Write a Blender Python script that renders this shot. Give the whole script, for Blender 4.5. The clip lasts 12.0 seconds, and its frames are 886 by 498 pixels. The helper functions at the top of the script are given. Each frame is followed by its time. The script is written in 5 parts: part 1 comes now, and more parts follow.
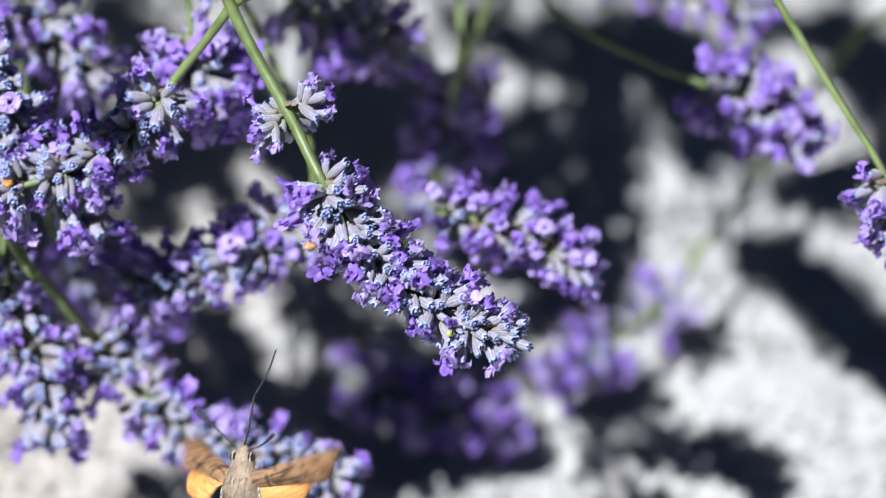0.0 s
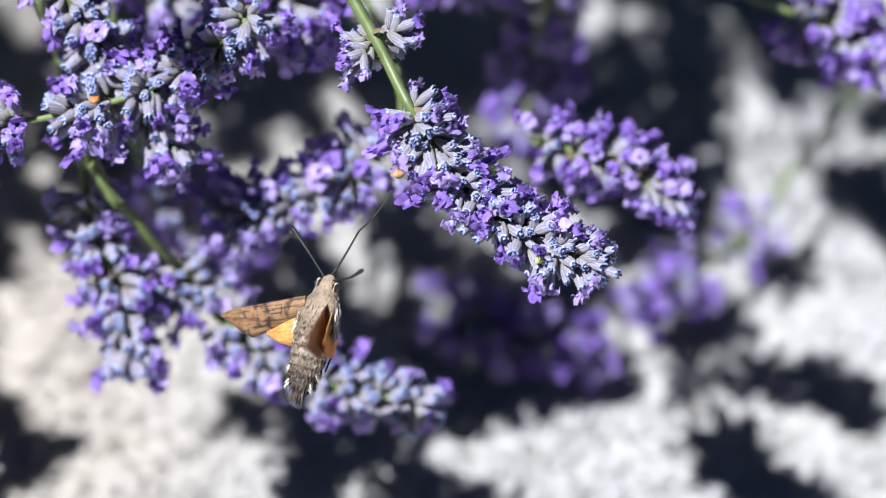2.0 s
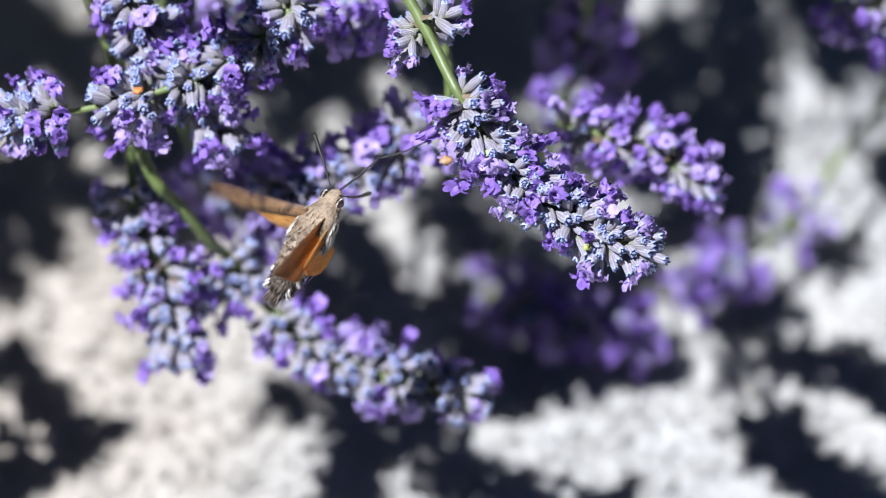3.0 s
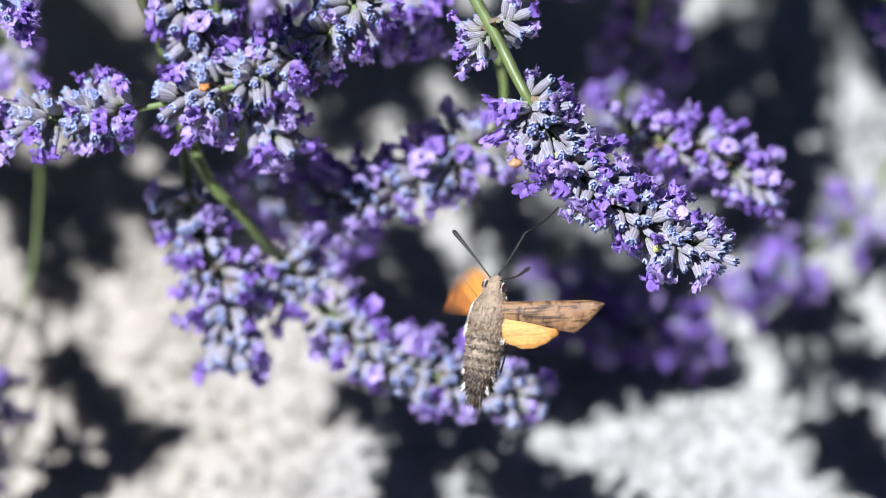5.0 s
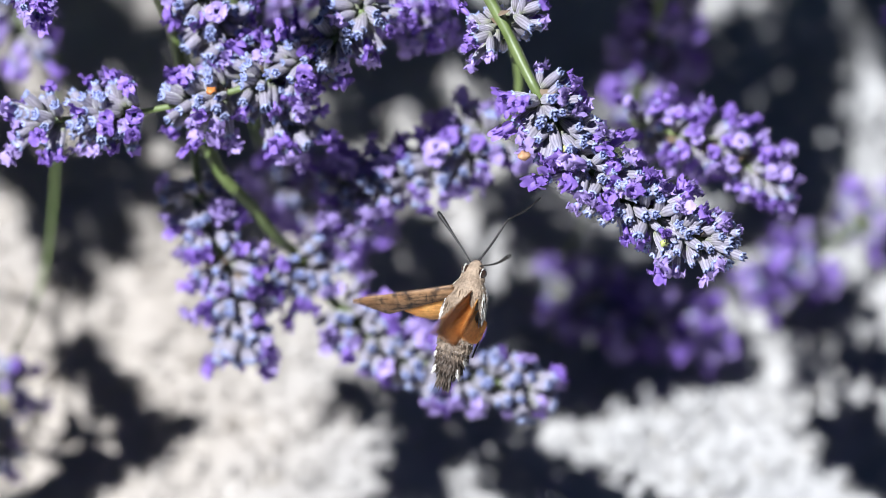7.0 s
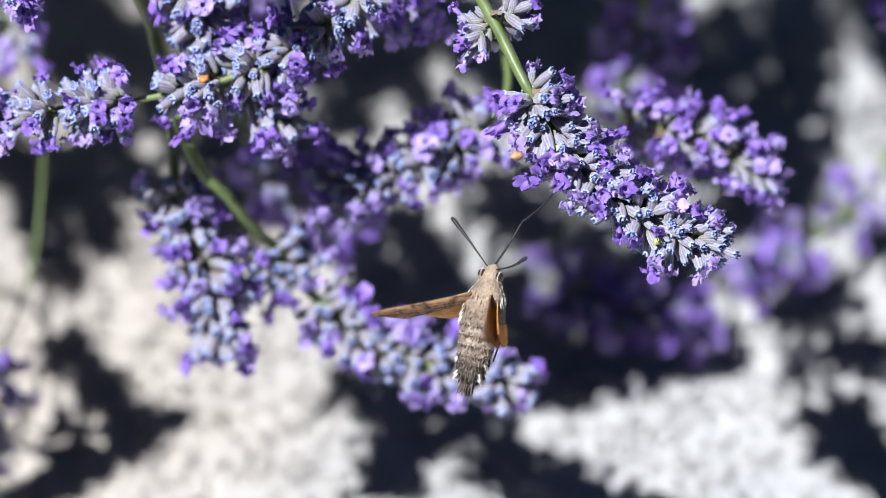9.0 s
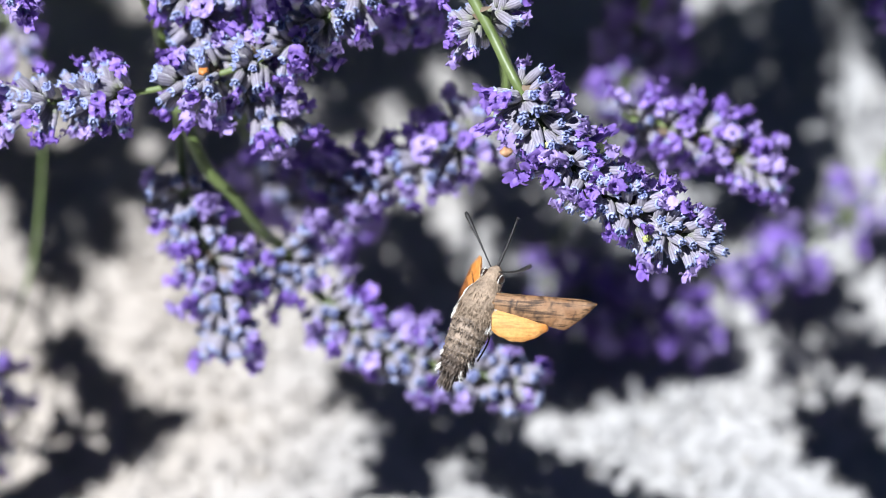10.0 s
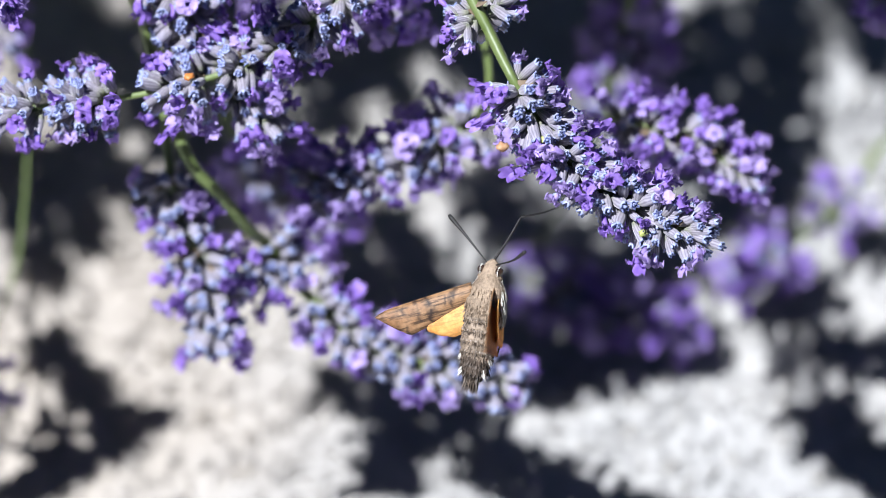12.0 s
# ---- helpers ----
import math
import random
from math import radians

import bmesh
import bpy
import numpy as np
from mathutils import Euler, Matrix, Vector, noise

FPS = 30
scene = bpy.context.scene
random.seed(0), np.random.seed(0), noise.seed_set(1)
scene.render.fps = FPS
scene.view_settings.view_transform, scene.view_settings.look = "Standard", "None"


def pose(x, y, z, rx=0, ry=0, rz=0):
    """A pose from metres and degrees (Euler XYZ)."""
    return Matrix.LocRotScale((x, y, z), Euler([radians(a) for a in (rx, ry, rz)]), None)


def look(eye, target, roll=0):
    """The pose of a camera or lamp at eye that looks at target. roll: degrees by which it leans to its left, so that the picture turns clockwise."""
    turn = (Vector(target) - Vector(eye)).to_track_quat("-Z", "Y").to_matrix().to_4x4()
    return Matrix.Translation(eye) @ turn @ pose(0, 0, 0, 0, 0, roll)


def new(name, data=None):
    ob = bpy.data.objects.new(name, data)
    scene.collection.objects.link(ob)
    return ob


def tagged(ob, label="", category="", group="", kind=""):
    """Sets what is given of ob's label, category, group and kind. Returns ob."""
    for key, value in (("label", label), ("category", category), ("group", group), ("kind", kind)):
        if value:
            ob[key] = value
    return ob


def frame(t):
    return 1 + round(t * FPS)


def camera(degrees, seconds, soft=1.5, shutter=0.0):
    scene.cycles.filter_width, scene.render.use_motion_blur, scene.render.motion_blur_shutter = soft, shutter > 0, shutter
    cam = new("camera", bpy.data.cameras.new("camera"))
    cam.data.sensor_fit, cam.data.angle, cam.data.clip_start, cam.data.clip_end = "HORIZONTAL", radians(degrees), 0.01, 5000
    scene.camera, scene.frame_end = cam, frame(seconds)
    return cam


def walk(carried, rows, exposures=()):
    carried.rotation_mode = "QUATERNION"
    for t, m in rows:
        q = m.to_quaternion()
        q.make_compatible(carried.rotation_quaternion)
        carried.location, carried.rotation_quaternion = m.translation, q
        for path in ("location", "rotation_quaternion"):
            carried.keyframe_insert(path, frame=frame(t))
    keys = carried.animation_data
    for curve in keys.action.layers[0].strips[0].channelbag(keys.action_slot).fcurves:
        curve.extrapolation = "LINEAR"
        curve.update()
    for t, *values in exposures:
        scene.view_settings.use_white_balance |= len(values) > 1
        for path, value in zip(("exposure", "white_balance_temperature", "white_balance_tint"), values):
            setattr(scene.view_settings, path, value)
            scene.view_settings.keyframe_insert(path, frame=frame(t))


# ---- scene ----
# ---------- camera ----------
TILT = radians(50)
HEART = Vector((0.0, 0.0, 0.153))          # middle of the flower heads, above the ground
RIGHT = Vector((1, 0, 0))
RISE = Vector((0, math.sin(TILT), math.cos(TILT)))
DEEP = Vector((0, math.cos(TILT), -math.sin(TILT)))
REACH = 1.195                               # from the lens to the flower heads
EYE = HEART - DEEP * REACH


def spot(a, b, c):
    """A place in the slanting bed of flowers: a across, b up the slope, c down towards the ground."""
    return HEART + RIGHT * a + RISE * b + DEEP * c


cam = camera(10, 12.0, soft=0.45, shutter=0.6)
cam.data.dof.use_dof = True
cam.data.dof.focus_distance = REACH
cam.data.dof.aperture_fstop = 5.3
cam.data.dof.aperture_blades = 7
walk(cam, [
    (0.0, look(EYE, (0.04861, 0.01474, 0.16689), 2.45)),
    (0.5, look(EYE, (0.04355, 0.01072, 0.16315), 2.27)),
    (1.0, look(EYE, (0.03933, 0.00671, 0.15953), 2.17)),
    (1.5, look(EYE, (0.03422, 0.00411, 0.15710), 1.73)),
    (2.0, look(EYE, (0.02804, 0.00237, 0.15543), 1.31)),
    (2.5, look(EYE, (0.02187, 0.00090, 0.15402), 0.90)),
    (3.0, look(EYE, (0.01648, -0.00029, 0.15290), 0.59)),
    (3.5, look(EYE, (0.01339, -0.00042, 0.15275), 0.36)),
    (5.5, look(EYE, (0.00203, 0.00085, 0.15372), -0.34)),
    (6.0, look(EYE, (0.00088, -0.00021, 0.15282), -0.27)),
    (6.5, look(EYE, (0.00000, 0.00000, 0.15300), 0.00)),
    (7.0, look(EYE, (0.00007, -0.00067, 0.15244), -0.05)),
    (9.0, look(EYE, (0.00296, -0.00211, 0.15124), -0.24)),
    (9.5, look(EYE, (0.00298, -0.00197, 0.15136), -0.19)),
    (10.0, look(EYE, (0.00311, -0.00174, 0.15155), -0.11)),
    (10.5, look(EYE, (0.00357, -0.00165, 0.15163), 0.03)),
    (11.0, look(EYE, (0.00440, -0.00172, 0.15157), 0.13)),
    (11.5, look(EYE, (0.00569, -0.00186, 0.15146), 0.07)),
    (12.0, look(EYE, (0.00668, -0.00216, 0.15122), 0.09)),
], exposures=[(0.0, 1.11, 5650, 10), (12.0, 1.11, 5650, 10)])

# ---------- light ----------
SUN_FALL = (RIGHT * 0.512 + RISE * -0.487 + DEEP).normalized()
world = bpy.data.worlds.new("sky")
scene.world = world
world.use_nodes = True
sky = world.node_tree.nodes.new("ShaderNodeTexSky")
sky.sky_type = "NISHITA"
sky.sun_disc = False
sky.ozone_density = 5
sky.altitude, sky.air_density, sky.dust_density = 800, 0.8, 0.3
sky.sun_elevation = math.asin(-SUN_FALL.z)
sky.sun_rotation = math.atan2(-SUN_FALL.x, -SUN_FALL.y)
world.node_tree.links.new(sky.outputs[0], world.node_tree.nodes["Background"].inputs[0])
world.node_tree.nodes["Background"].inputs[1].default_value = 0.0105
sun = new("sun", bpy.data.lights.new("sun", "SUN"))
sun.data.energy, sun.data.angle, sun.data.color = 5.0, radians(0.53), (1.0, 0.955, 0.90)
sun.matrix_basis = look(-SUN_FALL * 5, (0, 0, 0))


# ---------- materials ----------
def shader(name):
    m = bpy.data.materials.new(name)
    m.use_nodes = True
    return m, m.node_tree.nodes, m.node_tree.links, m.node_tree.nodes["Principled BSDF"]


def mixed(nodes, links, fac, a, b, mode="MIX"):
    n = nodes.new("ShaderNodeMix")
    n.data_type, n.blend_type = "RGBA", mode
    for sock, v in ((n.inputs[0], fac), (n.inputs[6], a), (n.inputs[7], b)):
        if isinstance(v, (int, float)):
            sock.default_value = v
        elif isinstance(v, tuple):
            sock.default_value = (*v, 1)
        else:
            links.new(v, sock)
    return n.outputs[2]


def ramp(nodes, links, value, stops):
    n = nodes.new("ShaderNodeValToRGB")
    e = n.color_ramp.elements
    while len(e) < len(stops):
        e.new(0.5)
    for el, (p, col) in zip(e, stops):
        el.position, el.color = p, (*col, 1)
    links.new(value, n.inputs[0])
    return n.outputs[0]


def coords(nodes, links, jitter=True):
    """Object space, moved by chance from object to object."""
    tc = nodes.new("ShaderNodeTexCoord").outputs["Object"]
    if not jitter:
        return tc
    info = nodes.new("ShaderNodeObjectInfo")
    mul = nodes.new("ShaderNodeVectorMath")
    mul.operation = "MULTIPLY_ADD"
    links.new(info.outputs["Random"], mul.inputs[0])
    mul.inputs[1].default_value = (3.1, 1.7, 2.3)
    links.new(tc, mul.inputs[2])
    return mul.outputs[0]


def noise_tex(nodes, links, vec, scale, detail=3.0, rough=0.55):
    n = nodes.new("ShaderNodeTexNoise")
    n.inputs["Scale"].default_value, n.inputs["Detail"].default_value, n.inputs["Roughness"].default_value = scale, detail, rough
    links.new(vec, n.inputs["Vector"])
    return n.outputs["Fac"]


def spread(nodes, links, value, lo, hi):
    n = nodes.new("ShaderNodeMapRange")
    links.new(value, n.inputs[0])
    n.inputs[1].default_value, n.inputs[2].default_value = lo, hi
    return n.outputs[0]


def bumped(nodes, links, bsdf, height, strength, dist):
    n = nodes.new("ShaderNodeBump")
    n.inputs["Strength"].default_value, n.inputs["Distance"].default_value = strength, dist
    links.new(height, n.inputs["Height"])
    links.new(n.outputs[0], bsdf.inputs["Normal"])


def plain(name, c1, c2, fine, coarse, rough, bump=0.3, dist=0.0003, glow_through=0.0):
    """Two colours mixed at two scales, with fine relief; glow_through: how much light passes, for petals and wings."""
    m, N, L, b = shader(name)
    v = coords(N, L)
    n1 = spread(N, L, noise_tex(N, L, v, fine), 0.3, 0.7)
    n2 = spread(N, L, noise_tex(N, L, v, coarse, 2.0), 0.35, 0.65)
    col = mixed(N, L, n1, c1, c2)
    shade = mixed(N, L, n2, tuple(x * 0.72 for x in c1), tuple(min(1, x * 1.15) for x in c2))
    col = mixed(N, L, 0.45, col, shade)
    L.new(col, b.inputs["Base Color"])
    b.inputs["Roughness"].default_value = rough
    bumped(N, L, b, n1, bump, dist)
    if glow_through:
        t = N.new("ShaderNodeBsdfTranslucent")
        L.new(col, t.inputs[0])
        mx = N.new("ShaderNodeMixShader")
        mx.inputs[0].default_value = glow_through
        L.new(b.outputs[0], mx.inputs[1])
        L.new(t.outputs[0], mx.inputs[2])
        L.new(mx.outputs[0], N["Material Output"].inputs[0])
    return m


def calyx_material(name, low, mid, high, tip):
    """Felted bud: grey-green at the foot, lilac-grey along the tube, blue at the mouth."""
    m, N, L, b = shader(name)
    sep = N.new("ShaderNodeSeparateXYZ")
    L.new(coords(N, L, False), sep.inputs[0])
    v = coords(N, L)
    n1 = noise_tex(N, L, v, 900, 3)
    n2 = noise_tex(N, L, v, 260, 2)
    add = N.new("ShaderNodeMath")
    add.operation = "MULTIPLY_ADD"
    L.new(n2, add.inputs[0])
    add.inputs[1].default_value = 0.0015
    L.new(sep.outputs["Z"], add.inputs[2])
    col = ramp(N, L, spread(N, L, add.outputs[0], 0.0012, 0.0080), [(0.0, low), (0.25, mid), (0.70, high), (0.92, tip)])
    info = N.new("ShaderNodeObjectInfo")
    col = mixed(N, L, spread(N, L, info.outputs["Random"], 0.0, 2.2), col, (0.19, 0.17, 0.18))
    col = mixed(N, L, 0.5, col, mixed(N, L, spread(N, L, n1, 0.3, 0.7), (0.45, 0.45, 0.5), (1, 1, 1)), "MULTIPLY")
    turn = N.new("ShaderNodeMath")
    turn.operation = "ARCTAN2"
    L.new(sep.outputs["X"], turn.inputs[0])
    L.new(sep.outputs["Y"], turn.inputs[1])
    rib = N.new("ShaderNodeMath")
    rib.operation = "MULTIPLY_ADD"
    L.new(turn.outputs[0], rib.inputs[0])
    rib.inputs[1].default_value = 11
    crook = N.new("ShaderNodeMath")
    crook.operation = "MULTIPLY"
    L.new(n2, crook.inputs[0])
    crook.inputs[1].default_value = 9
    L.new(crook.outputs[0], rib.inputs[2])
    wave = N.new("ShaderNodeMath")
    wave.operation = "SINE"
    L.new(rib.outputs[0], wave.inputs[0])
    col = mixed(N, L, 0.6, col, mixed(N, L, spread(N, L, wave.outputs[0], -0.9, 0.5), (0.36, 0.34, 0.40), (1, 1, 1)), "MULTIPLY")
    L.new(col, b.inputs["Base Color"])
    b.inputs["Roughness"].default_value = 0.75
    b.inputs["Sheen Weight"].default_value = 0.35
    bumped(N, L, b, n1, 0.5, 0.0003)
    return m


CALYX = calyx_material("felted_calyx", (0.217, 0.243, 0.113), (0.295, 0.268, 0.295), (0.310, 0.288, 0.365), (0.300, 0.335, 0.560))
LIP = plain("pale_blue_calyx_lip", (0.155, 0.185, 0.400), (0.430, 0.470, 0.680), 1800, 400, 0.6, 0.4, 0.0002, 0.15)
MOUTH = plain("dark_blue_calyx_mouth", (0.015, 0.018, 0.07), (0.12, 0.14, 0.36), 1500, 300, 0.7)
PETAL = plain("violet_petal", (0.162, 0.080, 0.400), (0.315, 0.195, 0.585), 700, 160, 0.55, 0.4, 0.0003, 0.28)
PETAL_PALE = plain("pale_lilac_petal", (0.280, 0.190, 0.510), (0.450, 0.350, 0.650), 700, 160, 0.55, 0.4, 0.0003, 0.28)
STEM = plain("green_stem", (0.076, 0.110, 0.023), (0.152, 0.190, 0.065), 300, 60, 0.45, 0.3, 0.0002)
BRACT = plain("papery_brown_bract", (0.099, 0.065, 0.038), (0.182, 0.137, 0.091), 600, 120, 0.7)
PEACH = plain("withered_peach_petal", (0.258, 0.106, 0.038), (0.471, 0.304, 0.167), 900, 200, 0.6)
YOUNG = plain("yellow_green_bud", (0.26, 0.30, 0.06), (0.48, 0.50, 0.18), 900, 200, 0.6)
ORANGE = plain("orange_husk", (0.380, 0.106, 0.015), (0.471, 0.198, 0.046), 900, 200, 0.5)


def dusty(N, L, v):
    """A patch of cream-coloured dust at one end of the bed, with a ragged edge."""
    away = N.new("ShaderNodeVectorMath")
    away.operation = "DISTANCE"
    L.new(v, away.inputs[0])
    away.inputs[1].default_value = (-0.14, 0.12, 0)
    n = N.new("ShaderNodeMath")
    n.operation = "MULTIPLY_ADD"
    L.new(noise_tex(N, L, v, 22, 3), n.inputs[0])
    n.inputs[1].default_value = 0.12
    L.new(away.outputs["Value"], n.inputs[2])
    return spread(N, L, n.outputs[0], 0.24, 0.14)


def ground_material():
    m, N, L, b = shader("pale_limestone_grit")
    v = coords(N, L, False)
    grit = noise_tex(N, L, v, 420, 4, 0.7)
    lumps = noise_tex(N, L, v, 75, 3)
    wide = noise_tex(N, L, v, 9, 2)
    col = mixed(N, L, spread(N, L, lumps, 0.35, 0.65), (0.29, 0.278, 0.26), (0.357, 0.344, 0.322))
    col = mixed(N, L, spread(N, L, wide, 0.4, 0.62), col, mixed(N, L, 0.5, col, (0.42, 0.385, 0.335)))
    col = mixed(N, L, 0.35, col, mixed(N, L, spread(N, L, grit, 0.32, 0.6), (0.21, 0.21, 0.21), (0.385, 0.385, 0.385)))
    col = mixed(N, L, dusty(N, L, v), col, mixed(N, L, 1.0, col, (1.0, 0.925, 0.84), "MULTIPLY"))
    L.new(col, b.inputs["Base Color"])
    b.inputs["Roughness"].default_value = 0.92
    bumped(N, L, b, grit, 0.5, 0.0012)
    return m


def gravel_material():
    m, N, L, b = shader("pale_gravel")
    v = coords(N, L, False)
    isl = N.new("ShaderNodeNewGeometry").outputs["Random Per Island"]
    col = ramp(N, L, isl, [(0.0, (0.275, 0.27, 0.26)), (0.3, (0.33, 0.321, 0.308)), (0.7, (0.37, 0.361, 0.347)), (1.0, (0.362, 0.336, 0.293))])
    n1 = noise_tex(N, L, v, 600, 4, 0.65)
    n2 = noise_tex(N, L, v, 120, 2)
    col = mixed(N, L, 0.6, col, mixed(N, L, spread(N, L, n1, 0.3, 0.7), (0.7, 0.69, 0.68), (1, 1, 1)), "MULTIPLY")
    col = mixed(N, L, spread(N, L, n2, 0.5, 1.4), col, (0.25, 0.24, 0.23))
    col = mixed(N, L, dusty(N, L, v), col, mixed(N, L, 1.0, col, (1.0, 0.925, 0.84), "MULTIPLY"))
    L.new(col, b.inputs["Base Color"])
    b.inputs["Roughness"].default_value = 0.85
    bumped(N, L, b, n1, 0.5, 0.0008)
    return m


GROUND, GRAVEL = ground_material(), gravel_material()


# ---------- shared building helpers ----------
def mesh_of(name, bm, *mats, smooth=True):
    me = bpy.data.meshes.new(name)
    bm.to_mesh(me)
    bm.free()
    for m in mats:
        me.materials.append(m)
    if smooth:
        for p in me.polygons:
            p.use_smooth = True
    return me


def part(name, data, material, parent, label="", smooth=True):
    me = mesh_of(name, data, material, smooth=smooth) if isinstance(data, bmesh.types.BMesh) else data
    ob = new(name, me)
    ob.parent = parent
    if label:
        tagged(ob, label)
    return ob


def spline(pts, steps):
    """Points of a smooth curve through pts."""
    pts = [Vector(p) for p in pts]
    pts = [pts[0] * 2 - pts[1]] + pts + [pts[-1] * 2 - pts[-2]]
    out = []
    for i in range(1, len(pts) - 2):
        p0, p1, p2, p3 = pts[i - 1:i + 3]
        for k in range(steps):
            u = k / steps
            out.append(0.5 * (2 * p1 + (p2 - p0) * u + (2 * p0 - 5 * p1 + 4 * p2 - p3) * u * u + (3 * p1 - p0 - 3 * p2 + p3) * u ** 3))
    out.append(pts[-2])
    return out


def tube(bm, line, radius, sides=8, ridge=0.0):
    """A tube along line; radius: a number, or a function of the share of the way; ridge: how far every second side stands out."""
    rows, side = [], None
    for i, p in enumerate(line):
        d = (line[min(i + 1, len(line) - 1)] - line[max(i - 1, 0)]).normalized()
        side = d.orthogonal() if side is None else side - d * side.dot(d)
        side.normalize()
        up = d.cross(side)
        r = radius(i / (len(line) - 1)) if callable(radius) else radius
        rows.append([bm.verts.new(p + (side * math.cos(a) + up * math.sin(a)) * r * (1 + ridge * (k % 2)))
                     for k, a in enumerate(2 * math.pi * k / sides for k in range(sides))])
    for lo, hi in zip(rows, rows[1:]):
        for k in range(sides):
            bm.faces.new((lo[k], lo[(k + 1) % sides], hi[(k + 1) % sides], hi[k]))
    bm.faces.new(rows[0][::-1])
    bm.faces.new(rows[-1])


def lathe(bm, rings, sides, rib=0.0, flat=1.0, wobble=None):
    """A body of revolution along z from (z, radius) rings; rib: relief of the ribs."""
    rows = []
    for z, r in rings:
        row = []
        for k in range(sides):
            a = 2 * math.pi * k / sides
            q = r * (1 + (rib if k % 2 else -rib))
            p = Vector((q * math.cos(a), q * math.sin(a) * flat, z))
            row.append(bm.verts.new(p + wobble(p) if wobble else p))
        rows.append(row)
    for lo, hi in zip(rows, rows[1:]):
        for k in range(sides):
            bm.faces.new((lo[k], lo[(k + 1) % sides], hi[(k + 1) % sides], hi[k]))
    bm.faces.new(rows[0][::-1])
    bm.faces.new(rows[-1])
    return rows


# ---------- ground ----------
def ground():
    near = np.linspace(-0.45, 0.45, 181)
    far = 0.45 * np.power(2000 / 0.45, np.linspace(0.06, 1, 24))
    xs = np.concatenate([-far[::-1], near, far])
    verts, faces = [], []
    n = len(xs)
    for y in xs:
        for x in xs:
            d = max(abs(x), abs(y))
            z = 0.0
            if d < 0.5:
                z = 0.0022 * noise.noise((x * 42, y * 42, 0)) + 0.0013 * noise.noise((x * 110, y * 110, 4)) - 0.002
            verts.append((x, y + 0.1, z))
    for j in range(n - 1):
        for i in range(n - 1):
            faces.append((j * n + i, j * n + i + 1, (j + 1) * n + i + 1, (j + 1) * n + i))
    me = bpy.data.meshes.new("ground")
    me.from_pydata(verts, [], faces)
    me.materials.append(GROUND)
    for p in me.polygons:
        p.use_smooth = True
    tagged(new("ground", me), "pale grey limestone grit in bright sun", "ground", kind="structure")


def gravel():
    rnd = random.Random(5)
    bm = bmesh.new()
    bmesh.ops.create_icosphere(bm, subdivisions=1, radius=1)
    base = [v.co.copy() for v in bm.verts]
    tris = [[v.index for v in f.verts] for f in bm.faces]
    bm.free()
    verts, faces = [], []
    for _ in range(24000):
        x, y = rnd.uniform(-0.22, 0.27), rnd.uniform(-0.08, 0.42)
        s = 0.0007 + 0.0014 * rnd.random() ** 2.6
        m = pose(x, y, s * 0.08 - 0.001, rnd.uniform(0, 360), rnd.uniform(0, 360), rnd.uniform(0, 360))
        sx, sy, sz = rnd.uniform(0.8, 1.4), rnd.uniform(0.7, 1.1), rnd.uniform(0.5, 0.8)
        k = len(verts)
        for p in base:
            j = 1 + rnd.uniform(-0.16, 0.16)
            verts.append(m @ Vector((p.x * sx * s * j, p.y * sy * s * j, p.z * sz * s * j)))
        faces += [[k + i for i in t] for t in tris]
    me = bpy.data.meshes.new("gravel")
    me.from_pydata(verts, [], faces)
    me.materials.append(GRAVEL)
    tagged(new("gravel", me), "pale angular limestone chippings scattered over the ground", "gravel", kind="stuff")


ground()
gravel()


